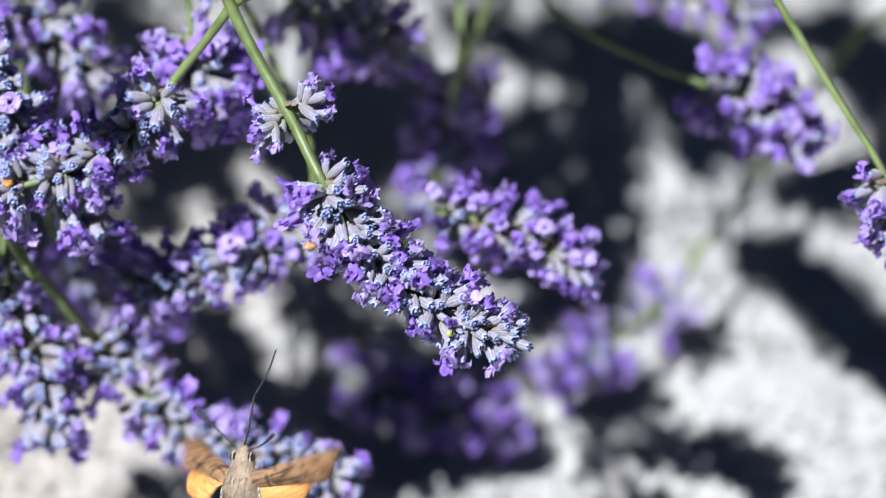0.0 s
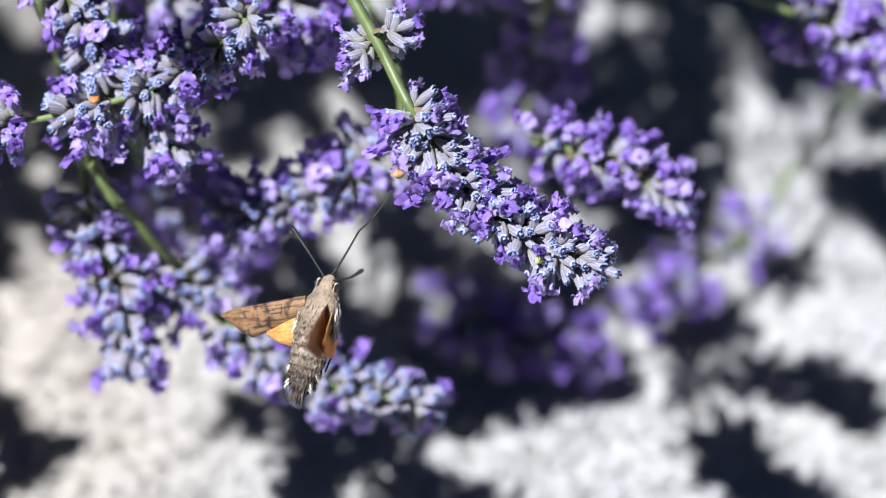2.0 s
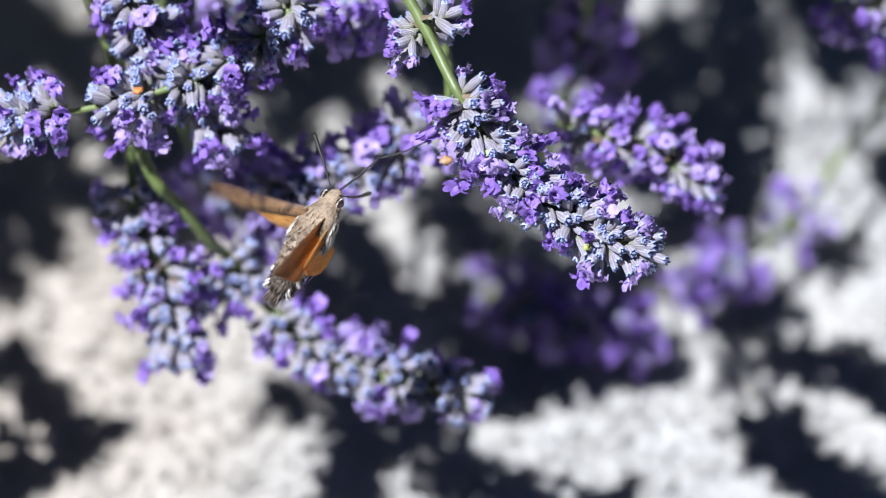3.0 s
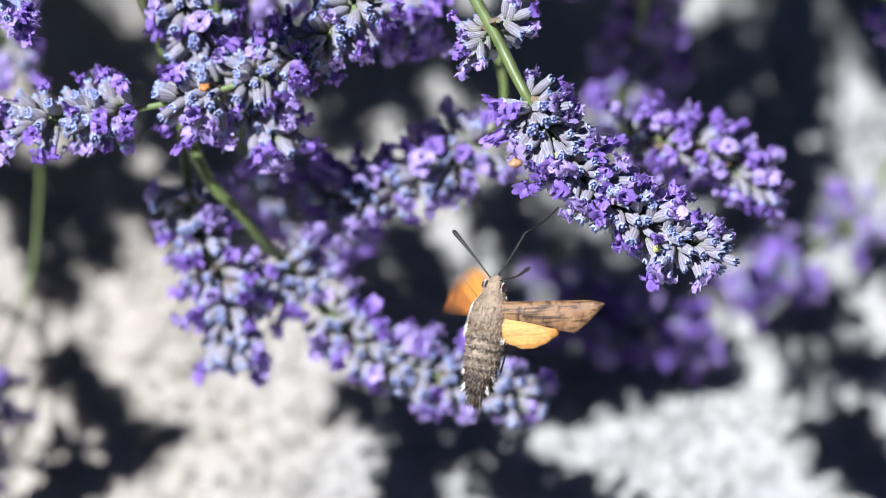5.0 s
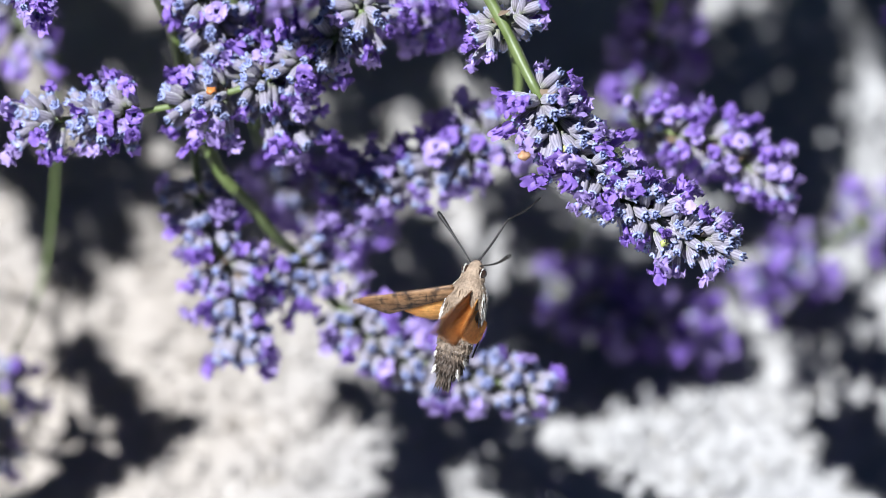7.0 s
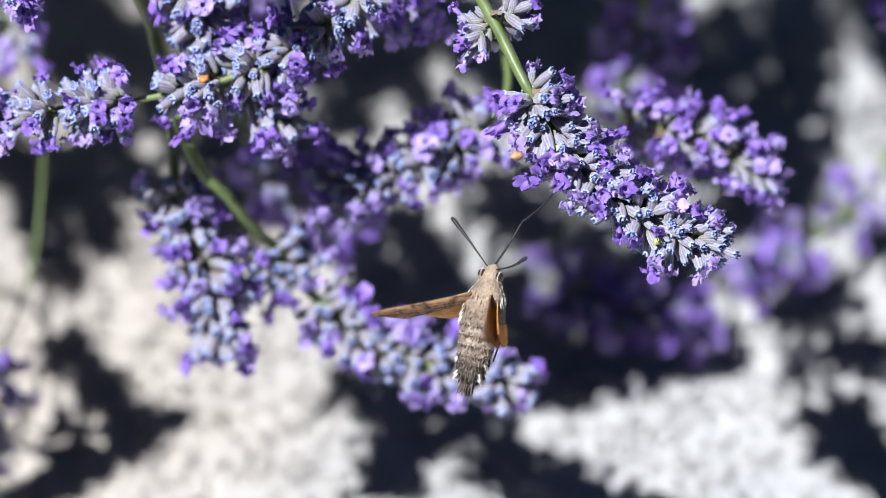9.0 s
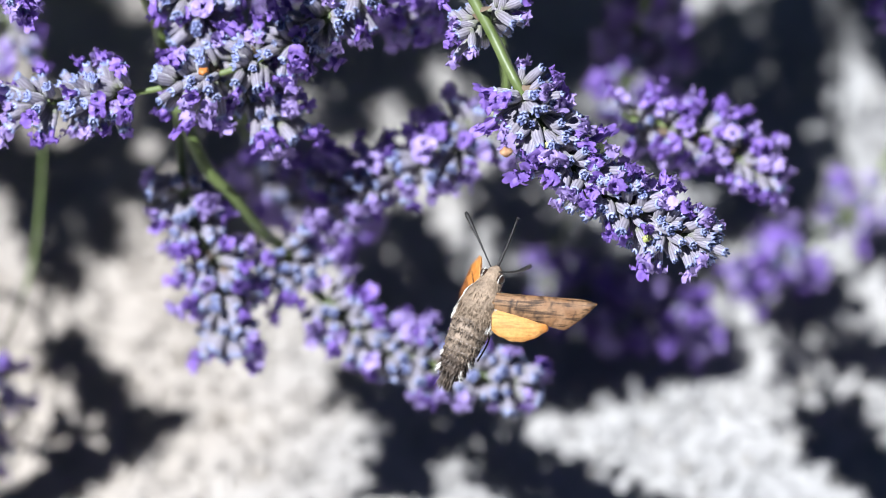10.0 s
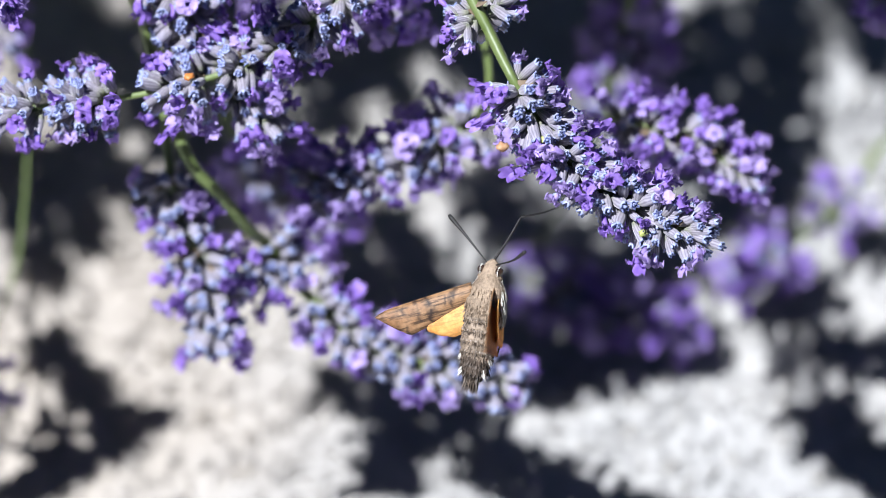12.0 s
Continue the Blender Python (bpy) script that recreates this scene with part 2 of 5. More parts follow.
# ---------- lavender ----------
def calyx_mesh(k):
    """A long ribbed felted tube, a little bent, with a small frilled pale blue mouth and the crumpled rest of its floret inside."""
    rnd = random.Random(40 + k)
    bm = bmesh.new()
    fat = rnd.uniform(0.84, 1.12)
    tall = rnd.uniform(0.84, 1.06)
    bend = rnd.uniform(-14, 14)
    rings = [(0, 0.00038), (0.0007, 0.00078), (0.0019, 0.00112), (0.0034, 0.00126), (0.0048, 0.00118), (0.0056, 0.00104)]
    rows = lathe(bm, [(z * tall, r * fat) for z, r in rings], 15, 0.06, wobble=lambda p: Vector((bend * p.z * p.z, 0, 0)))
    bmesh.ops.delete(bm, geom=[max(bm.faces, key=lambda f: f.calc_center_median().z)], context="FACES_ONLY")
    lip, curl, pit, bud = [], [], [], []
    for i, v in enumerate(rows[-1]):
        out = Vector((v.co.x - bend * v.co.z * v.co.z, v.co.y, 0))
        notch = i % 3 == 0
        rise = rnd.uniform(-0.0001, 0.0001) if notch else rnd.uniform(0.0003, 0.0010)
        flare = rnd.uniform(-0.25, -0.05) if notch else rnd.uniform(0.02, 0.42)
        lip.append(bm.verts.new(v.co + out * flare + Vector((0, 0, rise))))
        curl.append(bm.verts.new(v.co + out * (flare - 0.3) + Vector((0, 0, rise + 0.0002))))
        pit.append(bm.verts.new(v.co - out * rnd.uniform(0.4, 0.6) + Vector((0, 0, rnd.uniform(-0.0006, -0.0001)))))
        bud.append(bm.verts.new(v.co - out * rnd.uniform(0.5, 0.95) + Vector((0, 0, rnd.uniform(0.0002, 0.0010)))))
    n = len(lip)
    for i in range(n):
        j = (i + 1) % n
        bm.faces.new((rows[-1][i], rows[-1][j], lip[j], lip[i])).material_index = 2
        bm.faces.new((lip[i], lip[j], curl[j], curl[i])).material_index = 2
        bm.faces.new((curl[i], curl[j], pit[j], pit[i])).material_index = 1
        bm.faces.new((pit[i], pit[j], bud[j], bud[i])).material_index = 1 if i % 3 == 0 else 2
    bm.faces.new(bud).material_index = 2
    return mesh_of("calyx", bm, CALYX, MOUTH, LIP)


def corolla_mesh(k, mat):
    """A two-lipped floret: a short tube, two broad notched lobes above and three smaller ones below, ruffled and half cupped."""
    rnd = random.Random(70 + k)
    bm = bmesh.new()
    top = rnd.uniform(0.0070, 0.0086)
    lathe(bm, [(0.0050, 0.0006), (0.0066, 0.0008), (top, 0.0009)], 10)
    bmesh.ops.delete(bm, geom=[max(bm.faces, key=lambda f: f.calc_center_median().z)], context="FACES_ONLY")
    for i, at in enumerate((60, 120, 200, 270, 340)):
        a = radians(at + rnd.uniform(-12, 12))
        large = i < 2
        reach = rnd.uniform(0.0020, 0.0027) if large else rnd.uniform(0.0015, 0.0021)
        wide = rnd.uniform(0.0012, 0.0016) if large else rnd.uniform(0.0008, 0.0012)
        cup = rnd.uniform(0.1, 1.5) if large else rnd.uniform(-0.9, 0.8)
        ax, tx = Vector((math.cos(a), math.sin(a), 0)), Vector((-math.sin(a), math.cos(a), 0))
        grid = []
        for s in range(6):
            u = s / 5
            w = wide * (0.5, 0.85, 1.05, 1.08, 0.86, 0.38)[s]
            mid = ax * (0.0005 + reach * u * (1 - 0.35 * max(cup, 0))) + Vector((0, 0, top + cup * reach * u - 0.0009 * u * u))
            grid.append([bm.verts.new(mid + tx * w * q + Vector((0, 0, rnd.uniform(-0.0003, 0.0003) + 0.0009 * q * q * rnd.uniform(-1, 1)))) for q in (-1, -0.4, 0.4, 1)])
        for lo, hi in zip(grid, grid[1:]):
            for q in range(3):
                bm.faces.new((lo[q], lo[q + 1], hi[q + 1], hi[q]))
    return mesh_of("corolla", bm, mat)


def bract_mesh():
    """A small papery pointed leaf under a whorl."""
    bm = bmesh.new()
    grid = []
    for s in range(5):
        u = s / 4
        w = 0.0015 * math.sin(math.pi * (0.12 + 0.86 * u))
        grid.append([bm.verts.new((w * q, 0.0010 * u * u - 0.0005 * abs(q), 0.0042 * u)) for q in (-1, 0, 1)])
    for lo, hi in zip(grid, grid[1:]):
        for q in range(2):
            bm.faces.new((lo[q], lo[q + 1], hi[q + 1], hi[q]))
    return mesh_of("bract", bm, BRACT)


CALYXES = [calyx_mesh(k) for k in range(8)]
COROLLAS = [corolla_mesh(k, PETAL) for k in range(6)] + [corolla_mesh(9 + k, PETAL_PALE) for k in range(5)]
BRACTS = [bract_mesh()]


def along(line, u):
    """Place and direction at the share u of a polyline's length."""
    lens = [(q - p).length for p, q in zip(line, line[1:])]
    left = u * sum(lens)
    for (p, q), n in zip(zip(line, line[1:]), lens):
        if left <= n or q is line[-1]:
            return p + (q - p) * (left / n), (q - p).normalized()
        left -= n


def whorl(root, p, d, count, low, high, rnd, bloom, size, thick, parted=False, reach=1.3):
    """A ring of buds round the stem at p; low, high: how far they lean towards the tip. Florets open at the flanks first.
    parted: the ring leaves a gap where the stem bends outward."""
    base = root.location
    side = d.cross(DEEP).normalized()
    other = d.cross(side)
    for i in range(count):
        a = 2 * math.pi * (i + rnd.uniform(-0.35, 0.35)) / count * 2.0
        round_ = side * math.cos(a) + other * math.sin(a)
        if parted and round_.dot(DEEP) < -0.72:
            continue
        upper = i % 2
        lift = radians(low + (high - low) * (0.5 * upper + rnd.uniform(0.0, 0.5)))
        out = round_ * math.cos(lift) + d * math.sin(lift) + Vector((rnd.gauss(0, 0.16), rnd.gauss(0, 0.16), rnd.gauss(0, 0.16)))
        foot = p + round_ * rnd.uniform(0.0005, 0.0020) * size * reach + d * (rnd.uniform(-0.0028, 0.0012) + 0.0022 * upper) * size
        turn = out.to_track_quat("Z", "Y").to_matrix().to_4x4() @ pose(0, 0, 0, 0, 0, rnd.uniform(0, 360))
        s = size * rnd.uniform(0.74, 1.10)
        bud = part("calyx", rnd.choice(CALYXES), None, root)
        bud.matrix_basis = Matrix.Translation(foot - base) @ turn @ Matrix.Diagonal((s, s, s, 1))
        if rnd.random() < bloom * (0.35 + 1.0 * abs(math.cos(a))):
            part("corolla", rnd.choice(COROLLAS), None, bud)
    for i in range(2):
        a = math.pi * i + rnd.uniform(0, 3)
        out = side * math.cos(a) + other * math.sin(a)
        leaf = part("bract", BRACTS[0], None, root)
        leaf.matrix_basis = Matrix.Translation(p + out * thick - d * 0.003 - base) @ (out + d * 0.6).to_track_quat("Z", "Y").to_matrix().to_4x4()


def lavender(label, base, stem, spike, whorls, seed, per=15, bloom=0.35, size=1.0, thick=0.00085, lone=None, fade=0.0):
    """A flowering stalk: base on the ground, stem points up to the spike, spike points to its tip, whorls as shares of the
    spike's length; lone: a place on the stem with a whorl of its own, its buds and its bloom; fade: how far the florets thin
    out towards the tip."""
    rnd = random.Random(seed)
    base = Vector(base)
    root = new("lavender_stalk")
    root.location = base
    tagged(root, label, "flower", "stalks of the lavender")
    rise = base + (stem[0] - base) * 0.25 + Vector((0, 0, 0.10))
    line = spline([base, rise, *stem, *spike], 8)
    bm = bmesh.new()
    tube(bm, [p - base for p in line], lambda u: thick * (1.25 - 0.6 * u), 8, 0.22)
    part("stem", bm, STEM, root)
    axis = spline(spike, 8)
    for u in whorls:
        low, high = (12, 85) if u > 0.97 else (-40, 50) if u < 0.1 else (-14, 62)
        whorl(root, *along(axis, u), per, low, high, rnd, bloom * (1 + fade * (1 - 2 * u)), size, thick)
    if lone:
        place, count, share = lone
        k = min(range(1, len(line)), key=lambda i: (line[i] - place).length)
        whorl(root, line[k], (line[k] - line[k - 1]).normalized(), count, -64, 62, rnd, share, size * 0.86, thick, True, 3.0)
    return root


def crumb(name, at, radius, material, parent, seed):
    """A small shrivelled petal or husk caught among the buds."""
    rnd = random.Random(seed)
    bm = bmesh.new()
    bmesh.ops.create_icosphere(bm, subdivisions=2, radius=radius)
    for v in bm.verts:
        v.co *= 1 + rnd.uniform(-0.45, 0.35)
        v.co.z *= 0.7
    ob = part(name, bm, material, parent)
    ob.location = at - parent.location


def even(n, first=0.06):
    return [first + (1 - first) * i / (n - 1) for i in range(n)]


main = lavender("lavender stalk with grey-blue buds and violet florets, in sharp sun", (-0.02, 0.37, 0),
                [spot(-0.0124, 0.1139, -0.01), spot(0.0007, 0.0787, 0), spot(0.0145, 0.0528, -0.001), spot(0.0197, 0.0420, -0.003)],
                [spot(0.0229, 0.0358, -0.004), spot(0.0288, 0.0254, -0.001), spot(0.0371, 0.0167, 0), spot(0.0461, 0.0092, 0), spot(0.0548, 0.0041, 0), spot(0.0624, 0.0015, 0)], [0.03, 0.13, 0.25, 0.37, 0.49, 0.61, 0.74, 0.87, 1.0], 11, 34, 0.30, 1.1, 0.00115, lone=(spot(0.0145, 0.0528, -0.001), 50, 0.42), fade=0.35)
crumb("withered_floret", spot(0.0193, 0.0214, -0.01), 0.0013, PEACH, main, 3)
crumb("young_bud", spot(0.0523, 0.0011, -0.006), 0.0012, YOUNG, main, 7)
crumb("young_bud", spot(0.0293, 0.0231, -0.006), 0.0012, YOUNG, main, 8)
behind = lavender("violet lavender stalk in full bloom behind a nearer one", (0.05, 0.40, 0),
                [spot(0.0742, 0.1077, 0.202), spot(0.0613, 0.0776, 0.192), spot(0.0532, 0.0501, 0.162), spot(0.0490, 0.0341, 0.102)],
                [spot(0.0484, 0.0287, 0.058), spot(0.0579, 0.0266, 0.052), spot(0.0697, 0.0224, 0.052), spot(0.0795, 0.0162, 0.052)], [0.1, 0.36, 0.62, 0.85, 1.0], 12, 21, 1.3, 1.02)
left = lavender("long lavender stalk with spaced whorls of grey-blue buds", (-0.03, 0.40, 0),
                [spot(0.0128, 0.1028, 0.0), spot(-0.0026, 0.0796, 0.012), spot(-0.0152, 0.0639, 0.02)],
                [spot(-0.0168, 0.0614, 0.02), spot(-0.0251, 0.0517, 0.022), spot(-0.0441, 0.0406, 0.022), spot(-0.0684, 0.0341, 0.022), spot(-0.0956, 0.0311, 0.022)], [0.05, 0.16, 0.27, 0.40, 0.53, 0.58, 0.78, 0.85, 0.99], 13, 33, 0.30, 1.13, 0.001)
crumb("orange_husk", spot(-0.0555, 0.0381, 0.01), 0.0012, ORANGE, left, 4)
left_low = lavender("soft grey-lilac lavender stalk beside the long one", (-0.06, 0.40, 0),
                [spot(-0.0494, 0.1168, 0.020), spot(-0.0618, 0.0763, 0.023)],
                [spot(-0.0634, 0.0683, 0.027), spot(-0.0525, 0.0493, 0.029), spot(-0.0375, 0.0296, 0.031)], even(7), 14, 27, 0.25, 1.15)
mid = lavender("violet and blue lavender stalk in the second row", (0.0, 0.42, 0),
                [spot(-0.0121, 0.1193, 0.078), spot(0.0043, 0.0812, 0.08), spot(0.0171, 0.0541, 0.075), spot(0.0197, 0.0366, 0.06)],
                [spot(0.0134, 0.0267, 0.06), spot(-0.0020, 0.0181, 0.06), spot(-0.0202, 0.0127, 0.06)], even(6), 15, 27, 0.52, 1.18)
low_left = lavender("lavender stalk whose blue budded tip faces outward", (-0.08, 0.40, 0),
                [spot(-0.0702, 0.0891, 0.05), spot(-0.0619, 0.0447, 0.054), spot(-0.0599, 0.0197, 0.056)],
                [spot(-0.0587, 0.0127, 0.057), spot(-0.0525, -0.0069, 0.062), spot(-0.0489, -0.0202, 0.064)], [0.0, 0.16, 0.54, 0.68, 0.84, 1.0], 16, 28, 0.36, 1.18, 0.0011)
low_mid = lavender("curved lavender stalk with a bare green neck", (-0.05, 0.42, 0),
                [spot(-0.0690, 0.0902, 0.03), spot(-0.0641, 0.0499, 0.04), spot(-0.0551, 0.0209, 0.043), spot(-0.0464, 0.0099, 0.05), spot(-0.0398, 0.0015, 0.06)],
                [spot(-0.0358, -0.0020, 0.068), spot(-0.0295, -0.0110, 0.07), spot(-0.0120, -0.0260, 0.069), spot(0.0051, -0.0322, 0.066), spot(0.0198, -0.0350, 0.063)], [0.04, 0.09, 0.30, 0.42, 0.54, 0.66, 0.78, 0.9, 1.0], 17, 25, 0.34, 1.15, 0.0013)
shaded = lavender("deep violet lavender stalk in the shade near the ground", (0.04, 0.42, 0),
                [spot(0.0581, 0.0941, 0.12), spot(0.0519, 0.0437, 0.15), spot(0.0420, 0.0138, 0.168), spot(0.0330, -0.0029, 0.172)],
                [spot(0.0313, -0.0120, 0.168), spot(0.0479, -0.0195, 0.163), spot(0.0651, -0.0225, 0.158)], even(6), 18, 21, 1.3, 1.15)
right_low = lavender("drooping lavender stalk with a thick green neck close to the ground", (0.14, 0.42, 0),
                [spot(0.1859, 0.1123, 0.16), spot(0.1695, 0.0806, 0.19), spot(0.1534, 0.0601, 0.2), spot(0.1441, 0.0436, 0.195), spot(0.1267, 0.0232, 0.185)],
                [spot(0.1175, 0.0093, 0.178), spot(0.1037, -0.0006, 0.17), spot(0.0902, -0.0081, 0.162)], [0.05, 0.7, 0.85, 1.0], 19, 22, 1.1, 1.05, 0.0013)
right_top = lavender("bright violet lavender stalk over pale ground", (0.07, 0.43, 0),
                [spot(0.0656, 0.1075, 0.1), spot(0.0786, 0.0872, 0.1), spot(0.0901, 0.0773, 0.1), spot(0.1057, 0.0692, 0.095), spot(0.1182, 0.0637, 0.09)],
                [spot(0.1213, 0.0617, 0.085), spot(0.1294, 0.0586, 0.08), spot(0.1387, 0.0535, 0.08)], even(4), 20, 24, 1.2, 1.2)
right_edge = lavender("straight pale green lavender stalk with a small head", (0.10, 0.42, 0),
                [spot(0.0972, 0.1376, 0.02), spot(0.1161, 0.1049, 0.02), spot(0.1303, 0.0803, 0.02), spot(0.1445, 0.0571, 0.02)],
                [spot(0.1548, 0.0405, 0.02), spot(0.1608, 0.0257, 0.02)], even(4, 0.35), 21, 18, 0.5, 1.15, 0.00105)
top_dark = lavender("violet lavender stalk hanging in shade", (0.06, 0.43, 0),
                [spot(0.0744, 0.1243, 0.1), spot(0.0654, 0.0864, 0.12), spot(0.0608, 0.0739, 0.13)],
                [spot(0.0588, 0.0684, 0.135), spot(0.0582, 0.0568, 0.14), spot(0.0530, 0.0411, 0.14)], even(5), 22, 18, 1.0, 1.25)
top_mid = lavender("dark violet lavender head under the arching stalks", (0.02, 0.43, 0),
                [spot(0.0165, 0.1225, 0.08), spot(0.0138, 0.0919, 0.09)],
                [spot(0.0152, 0.0847, 0.09), spot(0.0370, 0.0753, 0.1)], even(4), 23, 18, 0.7, 1.25)
top_lit = lavender("small sunlit violet lavender head", (-0.04, 0.42, 0),
                [spot(-0.0200, 0.1196, 0.05), spot(-0.0117, 0.0835, 0.05)],
                [spot(-0.0117, 0.0710, 0.05), spot(-0.0068, 0.0606, 0.05)], even(3), 24, 24, 1.1, 1.3)
top_left = lavender("dark violet lavender head half in shade", (-0.07, 0.42, 0),
                [spot(-0.0514, 0.1215, 0.07), spot(-0.0514, 0.0933, 0.07)],
                [spot(-0.0542, 0.0863, 0.07), spot(-0.0401, 0.0679, 0.07)], even(4), 25, 18, 0.6, 1.25)
top_right = lavender("blurred violet lavender head far back", (0.09, 0.44, 0),
                [spot(0.1035, 0.1360, 0.1), spot(0.0962, 0.0984, 0.1)],
                [spot(0.1021, 0.0955, 0.12), spot(0.1315, 0.0853, 0.12)], even(4), 26, 18, 0.7, 1.05)
far_left = lavender("thin lavender stalk bowed down to the ground", (-0.12, 0.40, 0),
                [spot(-0.1054, 0.1006, 0.11), spot(-0.1004, 0.0427, 0.12), spot(-0.1030, -0.0028, 0.125), spot(-0.1118, -0.0278, 0.125)],
                [spot(-0.1133, -0.0337, 0.125), spot(-0.1158, -0.0512, 0.12)], even(3), 27, 14, 0.4, 1.1, 0.00045)
far_left_top = lavender("out-of-focus violet lavender head", (-0.11, 0.42, 0),
                [spot(-0.1210, 0.1134, 0.09), spot(-0.1162, 0.0782, 0.1)],
                [spot(-0.1133, 0.0710, 0.1), spot(-0.1075, 0.0551, 0.1)], even(3), 28, 15, 0.8, 1.15)
deep_shade = lavender("drooping lavender stalk lost in shade", (-0.03, 0.42, 0),
                [spot(-0.0584, 0.1214, 0.1), spot(-0.0563, 0.0734, 0.12), spot(-0.0505, 0.0383, 0.12)],
                [spot(-0.0446, 0.0222, 0.12), spot(-0.0358, 0.0148, 0.12), spot(-0.0255, 0.0075, 0.12)], even(5), 30, 20, 0.6, 1.2)

# ---------- unseen taller stalks of the same clump, added to shade the bed ---
def spike_mesh(k):
    """A whole head of buds and florets along z, 55 mm long, in one mesh."""
    rnd = random.Random(300 + k)
    sheets = {m: [] for m in (*CALYXES, *COROLLAS)}
    for i in range(8):
        for n in range(24):
            a, lift = rnd.uniform(0, 6.283), radians(rnd.uniform(-14, 62) if i < 7 else rnd.uniform(10, 85))
            out = Vector((math.cos(a) * math.cos(lift), math.sin(a) * math.cos(lift), math.sin(lift)))
            m = Matrix.Translation((out.x * 0.001, out.y * 0.001, 0.0075 * i + rnd.uniform(-0.003, 0.003))) @ out.to_track_quat("Z", "Y").to_matrix().to_4x4()
            m = m @ Matrix.Scale(rnd.uniform(0.9, 1.25), 4)
            sheets[rnd.choice(CALYXES)].append(m)
            if rnd.random() < 0.4:
                sheets[rnd.choice(COROLLAS)].append(m)
    verts, faces, slots, mats = [], [], [], [CALYX, MOUTH, LIP, PETAL, PETAL_PALE]
    for me, places in sheets.items():
        for m in places:
            k0 = len(verts)
            verts += [m @ v.co for v in me.vertices]
            faces += [[k0 + i for i in p.vertices] for p in me.polygons]
            slots += [mats.index(me.materials[p.material_index]) for p in me.polygons]
    whole = bpy.data.meshes.new("flower_spike")
    whole.from_pydata(verts, [], faces)
    for mat in mats:
        whole.materials.append(mat)
    whole.polygons.foreach_set("material_index", slots)
    return whole


